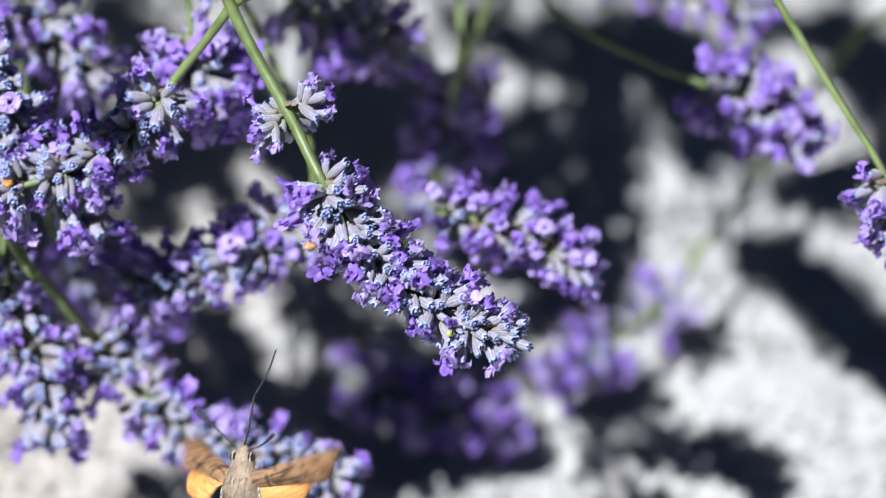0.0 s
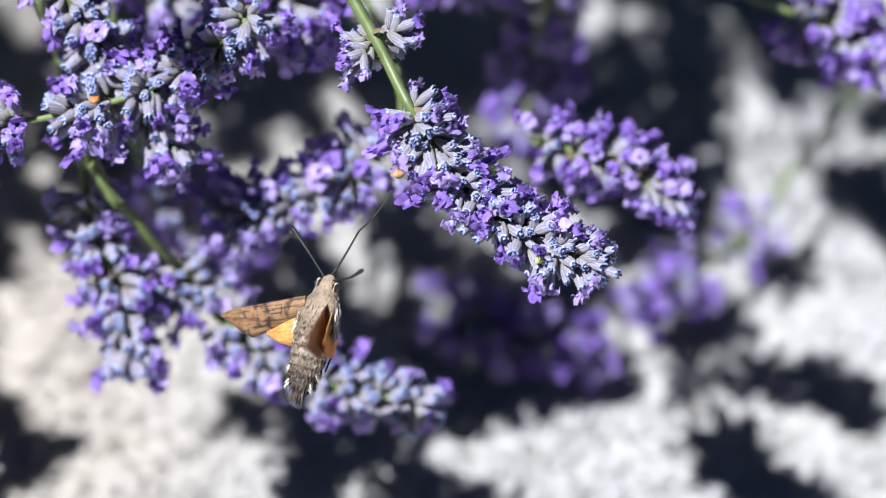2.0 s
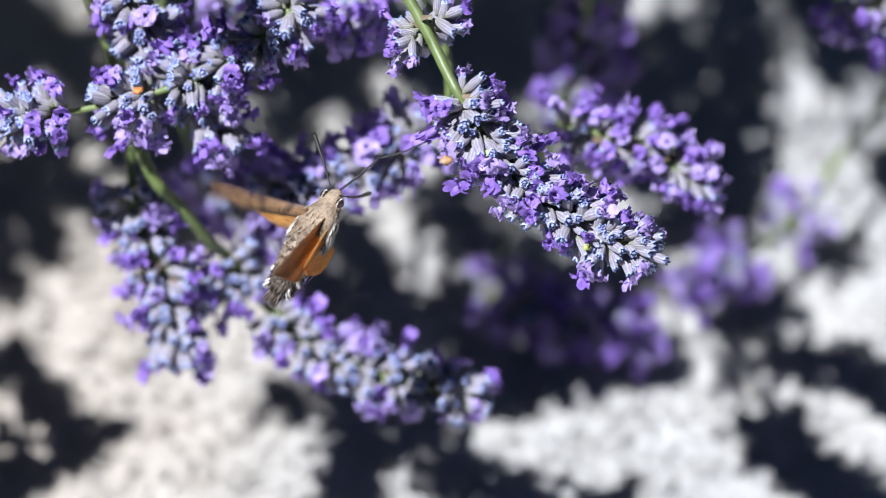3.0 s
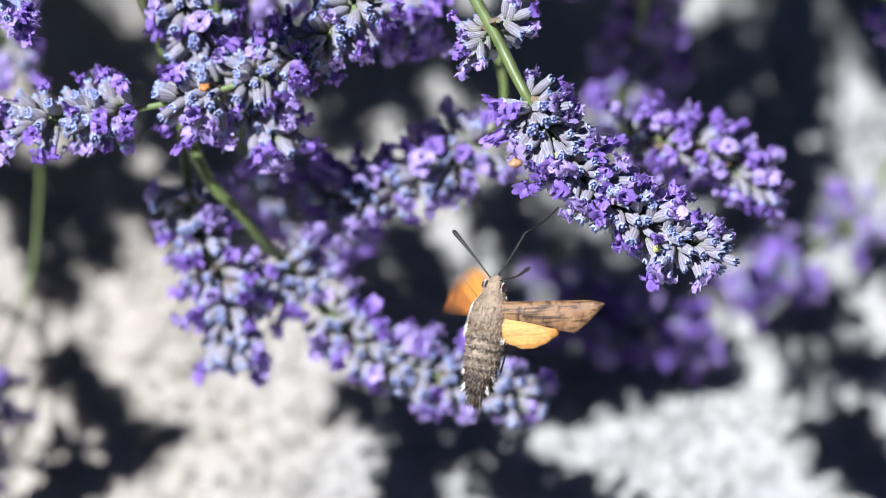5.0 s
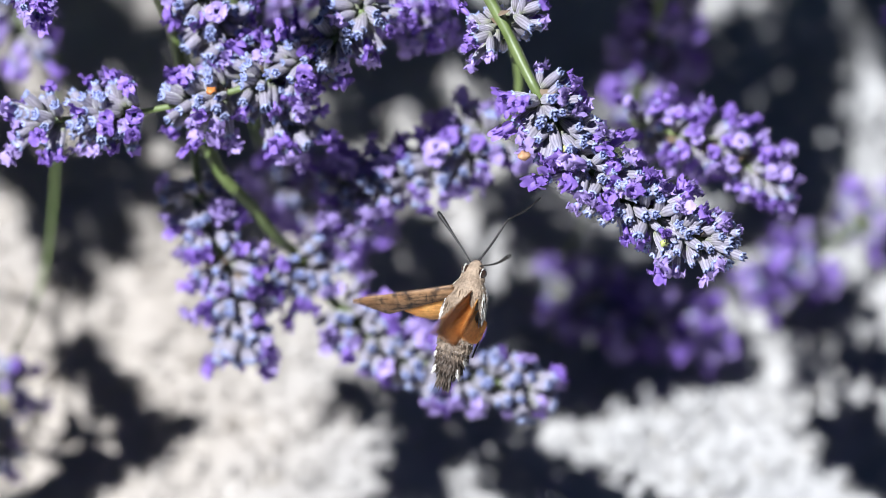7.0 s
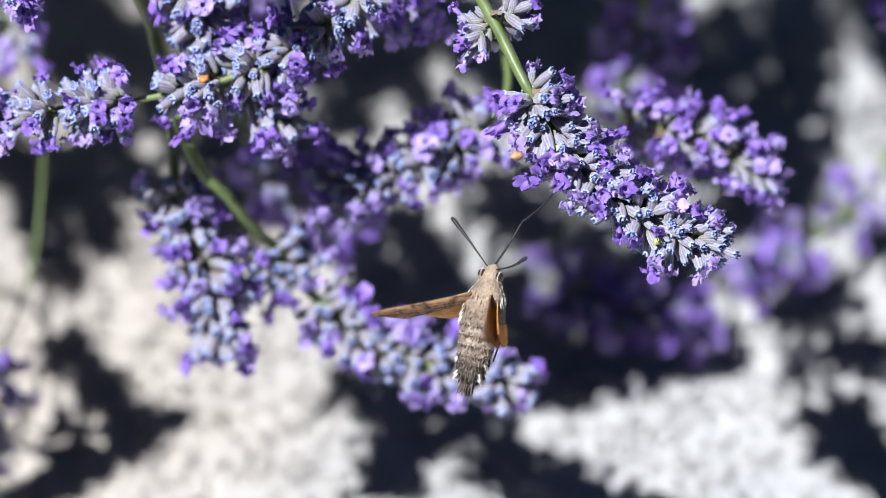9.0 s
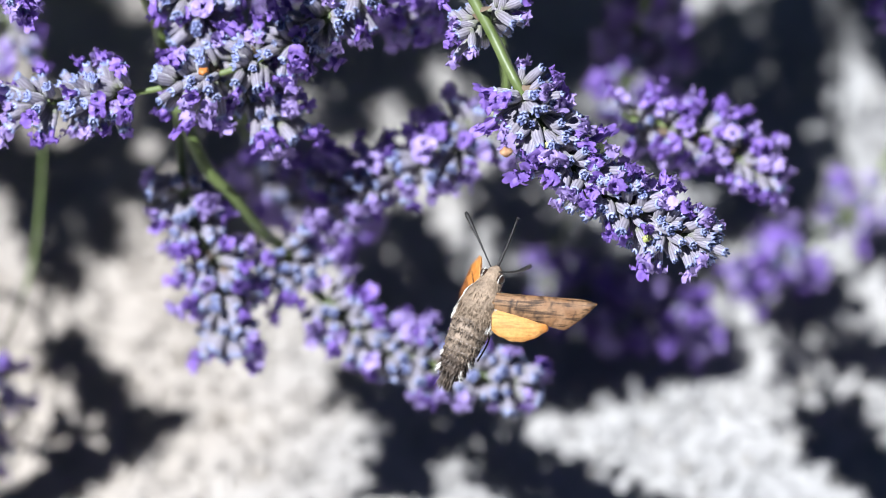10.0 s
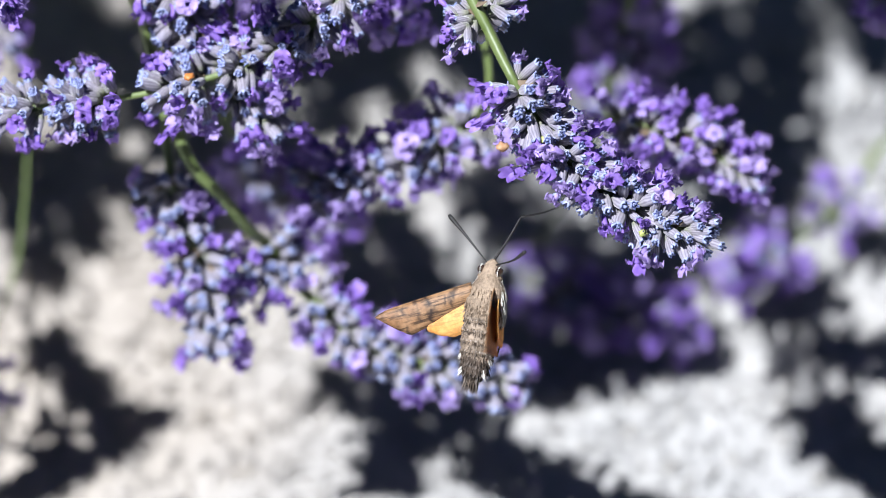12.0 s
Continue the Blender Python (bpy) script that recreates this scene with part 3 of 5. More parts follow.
SPIKES = [spike_mesh(k) for k in range(3)]
# each head is kept out of view, where its shadow lands on the bed
for n, (start, end, (foot_x, foot_y)) in enumerate((
        (spot(-0.0972, 0.2086, 0.028), spot(-0.0738, 0.1562, 0.028), (-0.127, 0.298)),
        (spot(-0.0780, 0.1989, 0.028), spot(-0.0558, 0.1492, 0.028), (-0.108, 0.290)),
        (spot(-0.0783, 0.1925, -0.008), spot(-0.0528, 0.1415, -0.008), (-0.108, 0.262)),
        (spot(-0.0619, 0.1873, -0.007), spot(-0.0377, 0.1456, -0.007), (-0.092, 0.259)),
        (spot(-0.0325, 0.1774, 0.023), spot(-0.0150, 0.1333, 0.023), (-0.062, 0.271)),
        (spot(-0.0154, 0.1446, 0.009), spot(-0.0006, 0.1063, 0.009), (-0.035, 0.317)),
        (spot(-0.0460, 0.1226, 0.017), spot(-0.0152, 0.1136, 0.017), (-0.096, 0.245)),
        (spot(-0.0931, 0.1619, 0.002), spot(-0.0653, 0.1209, 0.002), (-0.123, 0.245)),
        (spot(-0.1121, 0.1865, 0.014), spot(-0.0869, 0.1560, 0.014), (-0.142, 0.272)),
        (spot(-0.1448, 0.1771, 0.014), spot(-0.1161, 0.1468, 0.014), (-0.175, 0.265)),
        (spot(-0.1445, 0.2062, 0.013), spot(-0.1083, 0.1729, 0.013), (-0.174, 0.286)),
        (spot(-0.1413, 0.1556, -0.004), spot(-0.1378, 0.1858, -0.004), (-0.171, 0.237)),
        (spot(-0.1288, 0.1852, 0.007), spot(-0.1063, 0.1641, 0.007), (-0.159, 0.266)),
        (spot(-0.0912, 0.1308, -0.064), spot(-0.0730, 0.0941, -0.064), (-0.141, 0.199)),
        (spot(-0.1240, 0.1188, -0.021), spot(-0.1008, 0.0818, -0.021), (-0.154, 0.197)),
        (spot(-0.1219, 0.1000, 0.01), spot(-0.1046, 0.0695, 0.01), (-0.150, 0.205)),
        (spot(-0.1495, 0.1693, 0.03), spot(-0.1249, 0.1321, 0.03), (-0.179, 0.269)),
        (spot(-0.0378, 0.2134, 0.028), spot(0.0036, 0.1989, 0.028), (-0.068, 0.301)),
        (spot(-0.0730, 0.2237, 0.012), spot(-0.0415, 0.2043, 0.012), (-0.103, 0.299)),
        (spot(-0.2219, 0.1247, 0.008), spot(-0.1985, 0.0849, 0.008), (-0.252, 0.221)),
        (spot(-0.2184, 0.1349, 0.001), spot(-0.1973, 0.1058, 0.001), (-0.248, 0.224)),
        (spot(-0.2156, 0.1443, -0.009), spot(-0.2015, 0.1307, -0.009), (-0.246, 0.225)),
        (spot(-0.2471, 0.2121, -0.009), spot(-0.2187, 0.1812, -0.009), (-0.277, 0.277)),
        (spot(-0.2480, 0.1631, 0.009), spot(-0.2285, 0.1265, 0.009), (-0.278, 0.251)),
        (spot(-0.2525, 0.2111, 0.003), spot(-0.2295, 0.1824, 0.003), (-0.282, 0.284)),
        (spot(-0.2316, 0.1721, 0.005), spot(-0.2132, 0.1512, 0.005), (-0.262, 0.255)),
        (spot(-0.1409, 0.1182, 0.026), spot(-0.1173, 0.0936, 0.026), (-0.171, 0.227)),
        (spot(-0.2661, 0.1975, 0.011), spot(-0.2407, 0.1809, 0.011), (-0.296, 0.278)),
        (spot(-0.2071, 0.1733, 0.012), spot(-0.1610, 0.1160, 0.012), (-0.237, 0.260)),
        (spot(-0.1810, 0.1633, -0.001), spot(-0.1364, 0.1134, -0.001), (-0.211, 0.244)),
        (spot(-0.2179, 0.2167, -0.009), spot(-0.1773, 0.1721, -0.009), (-0.248, 0.280)),
        (spot(-0.1795, 0.2327, 0.003), spot(-0.1375, 0.1824, 0.003), (-0.209, 0.300)),
        (spot(-0.2265, 0.2366, -0.005), spot(-0.1738, 0.1863, -0.005), (-0.257, 0.298)),
        (spot(-0.1870, 0.0559, 0.01), spot(-0.1609, 0.0266, 0.01), (-0.217, 0.169)),
        (spot(-0.1693, -0.0199, 0.03), spot(-0.1510, 0.0004, 0.03), (-0.199, 0.124)),
        (spot(0.0218, 0.1442, -0.023), spot(0.0661, 0.0995, -0.023), (0.002, 0.296)),
        (spot(-0.0145, 0.2124, -0.003), spot(0.0029, 0.1884, -0.003), (-0.041, 0.285)),
        (spot(0.0470, 0.1432, 0.026), spot(0.0663, 0.1501, 0.026), (-0.003, 0.266)),
        (spot(0.0424, 0.2191, 0.022), spot(0.0636, 0.1971, 0.022), (0.012, 0.302)),
        (spot(-0.0262, 0.2110, 0.019), spot(-0.0062, 0.1492, 0.019), (-0.056, 0.294)),
        (spot(-0.0119, 0.2173, 0.026), spot(0.0105, 0.2002, 0.026), (-0.042, 0.303)),
        (spot(-0.0128, 0.2003, 0.021), spot(0.0099, 0.1881, 0.021), (-0.043, 0.287)),
        (spot(0.0175, 0.2192, 0.022), spot(0.0397, 0.2093, 0.022), (-0.012, 0.302)),
        (spot(0.0415, 0.2059, 0.004), spot(0.0603, 0.1795, 0.004), (0.012, 0.280)),
        (spot(0.0009, 0.1939, 0.029), spot(0.0218, 0.1558, 0.029), (-0.029, 0.287)),
)):
    foot = Vector((foot_x, foot_y, 0))
    root = new("lavender_stalk")
    root.location = foot
    tagged(root, "unseen tall lavender stalk with grey-blue buds and a few violet florets, added to cast shade", "flower", "stalks of the lavender")
    bm = bmesh.new()
    knee = foot * 0.5 + start * 0.5 + Vector((0, 0, 0.06 + start.z * 0.35))
    tube(bm, [p - foot for p in spline([foot, knee, start + (start - end).normalized() * 0.012, start], 8)], 0.0009, 8, 0.2)
    part("stem", bm, STEM, root)
    head = part("flower_spike", SPIKES[n % 3], None, root)
    grow = min(1.35, max(0.85, (end - start).length / 0.05))
    head.matrix_basis = Matrix.Translation(start - foot) @ (end - start).to_track_quat("Z", "Y").to_matrix().to_4x4() @ Matrix.Scale(grow, 4)


# ---------- hawk moth ----------
FUR = plain("grey_brown_fur", (0.110, 0.078, 0.050), (0.330, 0.245, 0.165), 1300, 220, 0.7, 0.6, 0.0004)
FUR_DARK = plain("dark_brown_scales", (0.018, 0.013, 0.009), (0.11, 0.078, 0.055), 900, 220, 0.6, 0.6, 0.0004)
FUR_WHITE = plain("white_hair_tuft", (0.496, 0.464, 0.416), (0.656, 0.632, 0.584), 900, 220, 0.7)
HORN = plain("black_brown_horn", (0.003, 0.0025, 0.002), (0.010, 0.008, 0.006), 900, 200, 0.6)
FUR_PALE = plain("pale_brown_scales", (0.224, 0.176, 0.136), (0.400, 0.344, 0.288), 900, 220, 0.7)
FUR_BAND = plain("mottled_abdomen_scales", (0.050, 0.035, 0.025), (0.310, 0.235, 0.165), 700, 330, 0.65, 0.7, 0.0005)
EYE_GLOSS = plain("glossy_brown_eye", (0.02, 0.012, 0.008), (0.05, 0.03, 0.02), 500, 100, 0.1, 0.05)


def wing_material(name, ground_col, light_col, dark_col, lines, sheer=0.45, streak=0.5):
    """Wing scales: veined along the wing, dark wavy cross lines at shares of the span."""
    m, N, L, b = shader(name)
    v = coords(N, L, False)
    sep = N.new("ShaderNodeSeparateXYZ")
    L.new(v, sep.inputs[0])
    away = N.new("ShaderNodeMath")
    away.operation = "ABSOLUTE"
    L.new(sep.outputs["X"], away.inputs[0])
    span = away.outputs[0]
    n1 = noise_tex(N, L, v, 1400, 3)
    n2 = noise_tex(N, L, v, 260, 2)
    broken = noise_tex(N, L, v, 420, 1)
    long = N.new("ShaderNodeVectorMath")
    long.operation = "MULTIPLY"
    L.new(v, long.inputs[0])
    long.inputs[1].default_value = (0.09, 1, 1)
    veins = noise_tex(N, L, long.outputs[0], 1500, 2)
    col = mixed(N, L, spread(N, L, span, 0.002, 0.5 * 0.026), light_col, ground_col)
    col = mixed(N, L, spread(N, L, n2, 0.35, 0.65), col, light_col)
    col = mixed(N, L, streak, col, mixed(N, L, spread(N, L, veins, 0.38, 0.52), tuple(0.12 + x for x in dark_col), (1, 1, 1)), "MULTIPLY")
    col = mixed(N, L, 0.5, col, mixed(N, L, spread(N, L, n1, 0.3, 0.7), (0.5, 0.5, 0.5), (1, 1, 1)), "MULTIPLY")
    for at, width, power in lines:
        w = N.new("ShaderNodeMath")
        w.operation = "MULTIPLY_ADD"
        L.new(n2, w.inputs[0])
        w.inputs[1].default_value = 0.0060
        L.new(span, w.inputs[2])
        d = N.new("ShaderNodeMath")
        d.operation = "SUBTRACT"
        L.new(w.outputs[0], d.inputs[0])
        d.inputs[1].default_value = at + 0.0030
        e = N.new("ShaderNodeMath")
        e.operation = "ABSOLUTE"
        L.new(d.outputs[0], e.inputs[0])
        f = N.new("ShaderNodeMath")
        f.operation = "MULTIPLY"
        L.new(spread(N, L, e.outputs[0], width * 2.2, width * 0.4), f.inputs[0])
        f.inputs[1].default_value = power
        gap = N.new("ShaderNodeMath")
        gap.operation = "MULTIPLY"
        L.new(f.outputs[0], gap.inputs[0])
        L.new(spread(N, L, broken, 0.42, 0.58), gap.inputs[1])
        col = mixed(N, L, gap.outputs[0], col, dark_col)
    L.new(col, b.inputs["Base Color"])
    b.inputs["Roughness"].default_value = 0.6
    bumped(N, L, b, n1, 0.4, 0.0002)
    t = N.new("ShaderNodeBsdfTranslucent")
    L.new(col, t.inputs[0])
    mx = N.new("ShaderNodeMixShader")
    mx.inputs[0].default_value = sheer
    L.new(b.outputs[0], mx.inputs[1])
    L.new(t.outputs[0], mx.inputs[2])
    L.new(mx.outputs[0], N["Material Output"].inputs[0])
    return m


FORE_TOP = wing_material("brown_forewing_scales", (0.300, 0.152, 0.062), (0.400, 0.235, 0.115), (0.030, 0.016, 0.010),
                         [(0.0050, 0.0005, 0.80), (0.0070, 0.0003, 0.70), (0.0112, 0.0006, 0.95), (0.0142, 0.0004, 0.75), (0.0182, 0.0006, 0.75), (0.0240, 0.0012, 0.75)], 0.35, 0.85)
FORE_LOW = wing_material("rusty_forewing_underside", (0.50, 0.17, 0.035), (0.64, 0.25, 0.05), (0.16, 0.07, 0.03), [(0.0195, 0.0012, 0.6)], 0.45, 0.3)
HIND_TOP = wing_material("orange_hindwing_scales", (0.80, 0.34, 0.060), (0.86, 0.50, 0.15), (0.25, 0.10, 0.03), [(0.0128, 0.0010, 0.5)], 0.4, 0.35)
HIND_LOW = wing_material("deep_orange_hindwing_underside", (0.70, 0.24, 0.03), (0.90, 0.44, 0.09), (0.25, 0.10, 0.03), [], 0.42, 0.2)


def wing_mesh(name, side, lead, trail, span, top, low):
    """A thin two-faced wing along +x (side 1) or -x (side -1); lead and trail give its edges along the span."""
    bm = bmesh.new()
    n, w = 27, 7
    sheets = []
    for thick in (0.00009, -0.00009):
        rows = []
        for i in range(n):
            u = i / (n - 1)
            y0, y1 = trail(u), lead(u)
            row = []
            for j in range(w):
                q = j / (w - 1)
                z = 0.0011 * math.sin(math.pi * q) * (1 - 0.5 * u) - 0.0012 * u * u + 0.00016 * (j % 2) + thick
                row.append(bm.verts.new((side * span * u, y0 + (y1 - y0) * q, z)))
            rows.append(row)
        sheets.append(rows)
    for s, rows in enumerate(sheets):
        for lo, hi in zip(rows, rows[1:]):
            for j in range(w - 1):
                quad = [lo[j], hi[j], hi[j + 1], lo[j + 1]]
                if (s == 1) != (side < 0):
                    quad.reverse()
                bm.faces.new(quad).material_index = s
    a, b = sheets
    rim = [r[0] for r in a] + a[-1][1:] + [r[-1] for r in a[-2::-1]] + a[0][-2:0:-1]
    rim2 = [r[0] for r in b] + b[-1][1:] + [r[-1] for r in b[-2::-1]] + b[0][-2:0:-1]
    for i in range(len(rim)):
        j = (i + 1) % len(rim)
        bm.faces.new((rim[i], rim[j], rim2[j], rim2[i]))
    bmesh.ops.recalc_face_normals(bm, faces=bm.faces)
    return mesh_of(name, bm, top, low)


def tuft(bm, at, way, length, width, rnd):
    """One flat tapering hair-scale."""
    way = way.normalized()
    side = way.orthogonal().normalized()
    side = (Matrix.Rotation(rnd.uniform(0, 6.28), 3, way) @ side) * width
    lift = way.cross(side).normalized() * width * 0.5
    m = at + way * length * 0.55
    v = [bm.verts.new(p) for p in (at - side * 0.7, at + side * 0.7, m + side + lift, m - side + lift, at + way * length)]
    bm.faces.new((v[0], v[1], v[2], v[3]))
    bm.faces.new((v[3], v[2], v[4]))


def body_radius(y):
    """Half width of the moth's trunk along its length, in metres."""
    for (y0, r0), (y1, r1) in zip(PROFILE, PROFILE[1:]):
        if y0 >= y >= y1:
            u = (y0 - y) / (y0 - y1)
            u = u * u * (3 - 2 * u)
            return r0 + (r1 - r0) * u
    return 0.0005


PROFILE = [(0.0105, 0.0006), (0.0095, 0.0017), (0.0078, 0.0025), (0.0062, 0.0029), (0.0030, 0.0044), (-0.0010, 0.0050),
           (-0.0050, 0.0046), (-0.0090, 0.0042), (-0.0130, 0.0035), (-0.0160, 0.0027), (-0.0182, 0.0016)]


def trunk(name, y0, y1, material, parent, step=0.0, fur=0, seed=1, length=0.0016):
    rnd = random.Random(seed)
    bm = bmesh.new()
    n = 16
    rings = []
    for i in range(n + 1):
        y = y0 + (y1 - y0) * i / n
        r = body_radius(y) * (1 + step * (0.5 - ((y0 - y) / 0.0024) % 1))
        rings.append((y, max(r, 0.0003)))
    rows = []
    for y, r in rings:
        rows.append([bm.verts.new((r * math.cos(a), y, 0.88 * r * math.sin(a))) for a in (2 * math.pi * k / 20 for k in range(20))])
    for lo, hi in zip(rows, rows[1:]):
        for k in range(20):
            bm.faces.new((lo[k], hi[k], hi[(k + 1) % 20], lo[(k + 1) % 20]))
    bm.faces.new(rows[0])
    bm.faces.new(rows[-1][::-1])
    ob = part(name, bm, material, parent)
    if fur:
        bm = bmesh.new()
        for _ in range(fur):
            y = y0 + (y1 - y0) * rnd.random()
            a, r = rnd.uniform(0, 6.283), body_radius(y) * 0.97
            out = Vector((math.cos(a), 0, math.sin(a) * 0.88))
            tuft(bm, out * r + Vector((0, y, 0)), Vector((0, -1, 0)) + out * rnd.uniform(0.1, 0.5), length * rnd.uniform(0.6, 1.2), 0.00013, rnd)
        part("fur", bm, material, ob, smooth=False)
    return ob


moth = new("hawk_moth")
tagged(moth, "hovering grey-brown hummingbird hawk moth with orange hindwings", "moth")
trunk("head", 0.0105, 0.0058, FUR, moth, 0, 260, 1, 0.0013)
trunk("thorax", 0.0062, -0.0040, FUR, moth, 0, 1500, 2, 0.0015)
trunk("abdomen", -0.0036, -0.0132, FUR_BAND, moth, 0.09, 1500, 3, 0.0011)
trunk("abdomen_end", -0.0128, -0.0178, FUR_DARK, moth, 0.08, 600, 4, 0.0012)
rnd = random.Random(9)
for y in (-0.0042, -0.0066, -0.0090, -0.0114):
    band = bmesh.new()
    for k in range(90):
        a = 2 * math.pi * k / 90
        out = Vector((math.cos(a), 0, math.sin(a) * 0.88))
        tuft(band, out * (body_radius(y) * 1.02) + Vector((0, y, 0)), Vector((0, -1, 0)) + out * 0.2, rnd.uniform(0.0002, 0.0005), 0.00012, rnd)
    part("segment_band", band, FUR_PALE, moth, "pale ring of scales", smooth=False)
    band = bmesh.new()
    for k in range(70):
        a = 2 * math.pi * (k + rnd.uniform(-0.4, 0.4)) / 70
        out = Vector((math.cos(a), 0, math.sin(a) * 0.88))
        tuft(band, out * (body_radius(y) * 1.03) + Vector((0, y - 0.0005, 0)), Vector((0, -1, 0)) + out * 0.15, rnd.uniform(0.0003, 0.0009), 0.00014, rnd)
    part("segment_band", band, FUR_DARK, moth, "dark ring of scales", smooth=False)
fan = bmesh.new()
for _ in range(170):
    a = rnd.uniform(-1, 1)
    tuft(fan, Vector((a * 0.0013, -0.0158 - rnd.random() * 0.0015, rnd.uniform(-0.0008, 0.0012))), Vector((a * 0.15, -1, rnd.uniform(-0.12, 0.12))),
         rnd.uniform(0.0034, 0.0052), 0.0002, rnd)
part("tail_fan", fan, FUR_DARK, moth, "dark brush-like tail fan", smooth=False)
for s in (-1, 1):
    for y, n, pale in ((-0.0112, 60, False), (-0.0122, 60, True), (-0.0144, 60, False), (-0.0158, 40, True)):
        tufts = bmesh.new()
        for _ in range(n):
            tuft(tufts, Vector((s * body_radius(y) * 0.85, y + rnd.uniform(-0.0007, 0.0007), rnd.uniform(-0.0014, 0.0012))),
                 Vector((s * (0.75 if pale else 0.5), -1, rnd.uniform(-0.3, 0.3))), rnd.uniform(0.0012, 0.0024), 0.0002, rnd)
        part("side_tuft", tufts, FUR_WHITE if pale else FUR_DARK, moth, "white side tuft" if pale else "dark side tuft", smooth=False)
    belly = bmesh.new()
    for _ in range(400):
        y, a = rnd.uniform(-0.0035, 0.0062), radians(rnd.uniform(-75, 26))
        out = Vector((s * math.cos(a), 0, math.sin(a) * 0.88))
        tuft(belly, out * body_radius(y) + Vector((0, y, 0)), Vector((0, -1, 0)) + out * rnd.uniform(0.1, 0.4), 0.0021, 0.00016, rnd)
    part("flank_hair", belly, FUR_WHITE, moth, "cream hair along the flank", smooth=False)
    ball = bmesh.new()
    bmesh.ops.create_uvsphere(ball, u_segments=16, v_segments=10, radius=0.00115)
    eye_ball = part("eye", ball, EYE_GLOSS, moth, "glossy dark eye")
    eye_ball.location = (s * 0.0021, 0.0078, 0.0007)
    ring = bmesh.new()
    for k in range(60):
        a = 2 * math.pi * k / 60
        tuft(ring, Vector((s * 0.0021, 0.0078 + 0.0011 * math.sin(a), 0.0007 + 0.0011 * math.cos(a))), Vector((s * 0.6, math.sin(a) - 0.4, math.cos(a))), 0.0005, 0.00014, rnd)
    part("eye_ring", ring, FUR_WHITE, moth, "pale hairs round the eye", smooth=False)
    feeler = bmesh.new()
    tube(feeler, spline([(s * 0.0008, 0.0092, 0.0008), (s * 0.0064 - 0.0004, 0.0126 - s * 0.0016, 0.0022 + s * 0.0018), (s * 0.0117 - 0.0012, 0.0163 - s * 0.0027, 0.0045 + s * 0.0045)], 8),
         lambda u: 0.00017 + 0.00044 * u * u * (1.0 if u < 0.95 else 0.5), 8)
    part("antenna", feeler, HORN, moth)
    limb = bmesh.new()
    tube(limb, spline([(s * 0.0025, -0.0020, -0.0032), (s * 0.0042, -0.0065, -0.0036), (s * 0.0040, -0.0120, -0.0030)], 6), 0.00022, 6)
    part("leg", limb, HORN, moth)

ROLL = 20
PIVOT = {1: Vector((0.0030, 0.0022, 0.0014)), -1: Vector((-0.0030, 0.0022, 0.0014))}
WINGS = {}


def fore_lead(u):
    return 0.0024 - 0.0010 * u - 0.0008 * max(0.0, (u - 0.8) / 0.2) ** 2


def fore_trail(u):
    """Nearly straight to the widest place, then the oblique outer margin with small scallops."""
    if u < 0.68:
        return -0.0021 - 0.0038 * u / 0.68
    q = (u - 0.68) / 0.32
    return -0.0059 + (fore_lead(1) - 0.0003 + 0.0059) * q ** 1.25 - 0.0003 * abs(math.sin(q * 9.4)) * (1 - q)


def hind_trail(u):
    """A full rounded lobe with a faintly wavy margin."""
    return -0.0030 - 0.0058 * math.sin(math.pi * (0.20 + 0.62 * u)) * (1 - 0.15 * u ** 3) - 0.00025 * abs(math.sin(u * 14))


for s in (1, -1):
    wing = part("forewing", wing_mesh("forewing", s, fore_lead, fore_trail,
                                      0.0245, FORE_TOP, FORE_LOW), None, moth)
    hind = part("hindwing", wing_mesh("hindwing", s, lambda u: 0.0004 - 0.0034 * u, hind_trail,
                                      0.0132, HIND_TOP, HIND_LOW), None, wing, "orange hindwing")
    hind.location = (0, -0.0002, -0.0005)
    hind.rotation_euler = (radians(-9), 0, 0)
    WINGS[s] = wing

tongue = bmesh.new()
tube(tongue, spline([(0, 0, 0), (0.0003, 0.006, 0.0003), (0, 0.0125, 0)], 6), lambda u: 0.0003 - 0.00006 * u, 6)
TONGUE = part("proboscis", tongue, HORN, moth)
TONGUE.location = (0, 0.0100, 0)
tongue = bmesh.new()
tube(tongue, spline([(0, 0, 0), (0.0005, 0.006, 0.0002), (0, 0.0121, 0)], 6), lambda u: 0.00025 - 0.00006 * u, 6)
TONGUE_TIP = part("proboscis_tip", tongue, HORN, TONGUE)
TONGUE_TIP.location = (0, 0.0125, 0)


# ---------- movement ----------
def sway(root, centre, rows):
    """Rock a stalk about its foot, so that its head shifts by (across, up the slope) at the times given."""
    foot = root.location.copy()
    arm = centre - foot
    keys = []
    for t, a, b in rows:
        turn = arm.cross(RIGHT * a + RISE * b) / arm.length_squared
        keys.append((t, Matrix.Translation(foot) @ Matrix.Rotation(turn.length, 4, turn.normalized() if turn.length > 1e-9 else RIGHT)))
    walk(root, keys)


def moth_pose(a, b, lean):
    """The moth in the slanting bed: its place and its lean to the right; it is always rolled a little onto its left side."""
    upright = Matrix((RIGHT, RISE, -DEEP)).transposed().to_4x4()
    return Matrix.Translation(spot(a, b, -0.004)) @ upright @ pose(0, 0, 0, 0, -ROLL, -lean)


def stroke(side, raised, swept, twist):
    """A wing's pose: tip raised over the back, swept towards the head, leading edge twisted down."""
    m = pose(0, 0, 0, 0, ROLL, 0) @ pose(0, 0, 0, 0, 0, side * swept) @ pose(0, 0, 0, 0, -side * raised, 0) @ pose(0, 0, 0, twist, 0, 0)
    return Matrix.Translation(PIVOT[side]) @ m


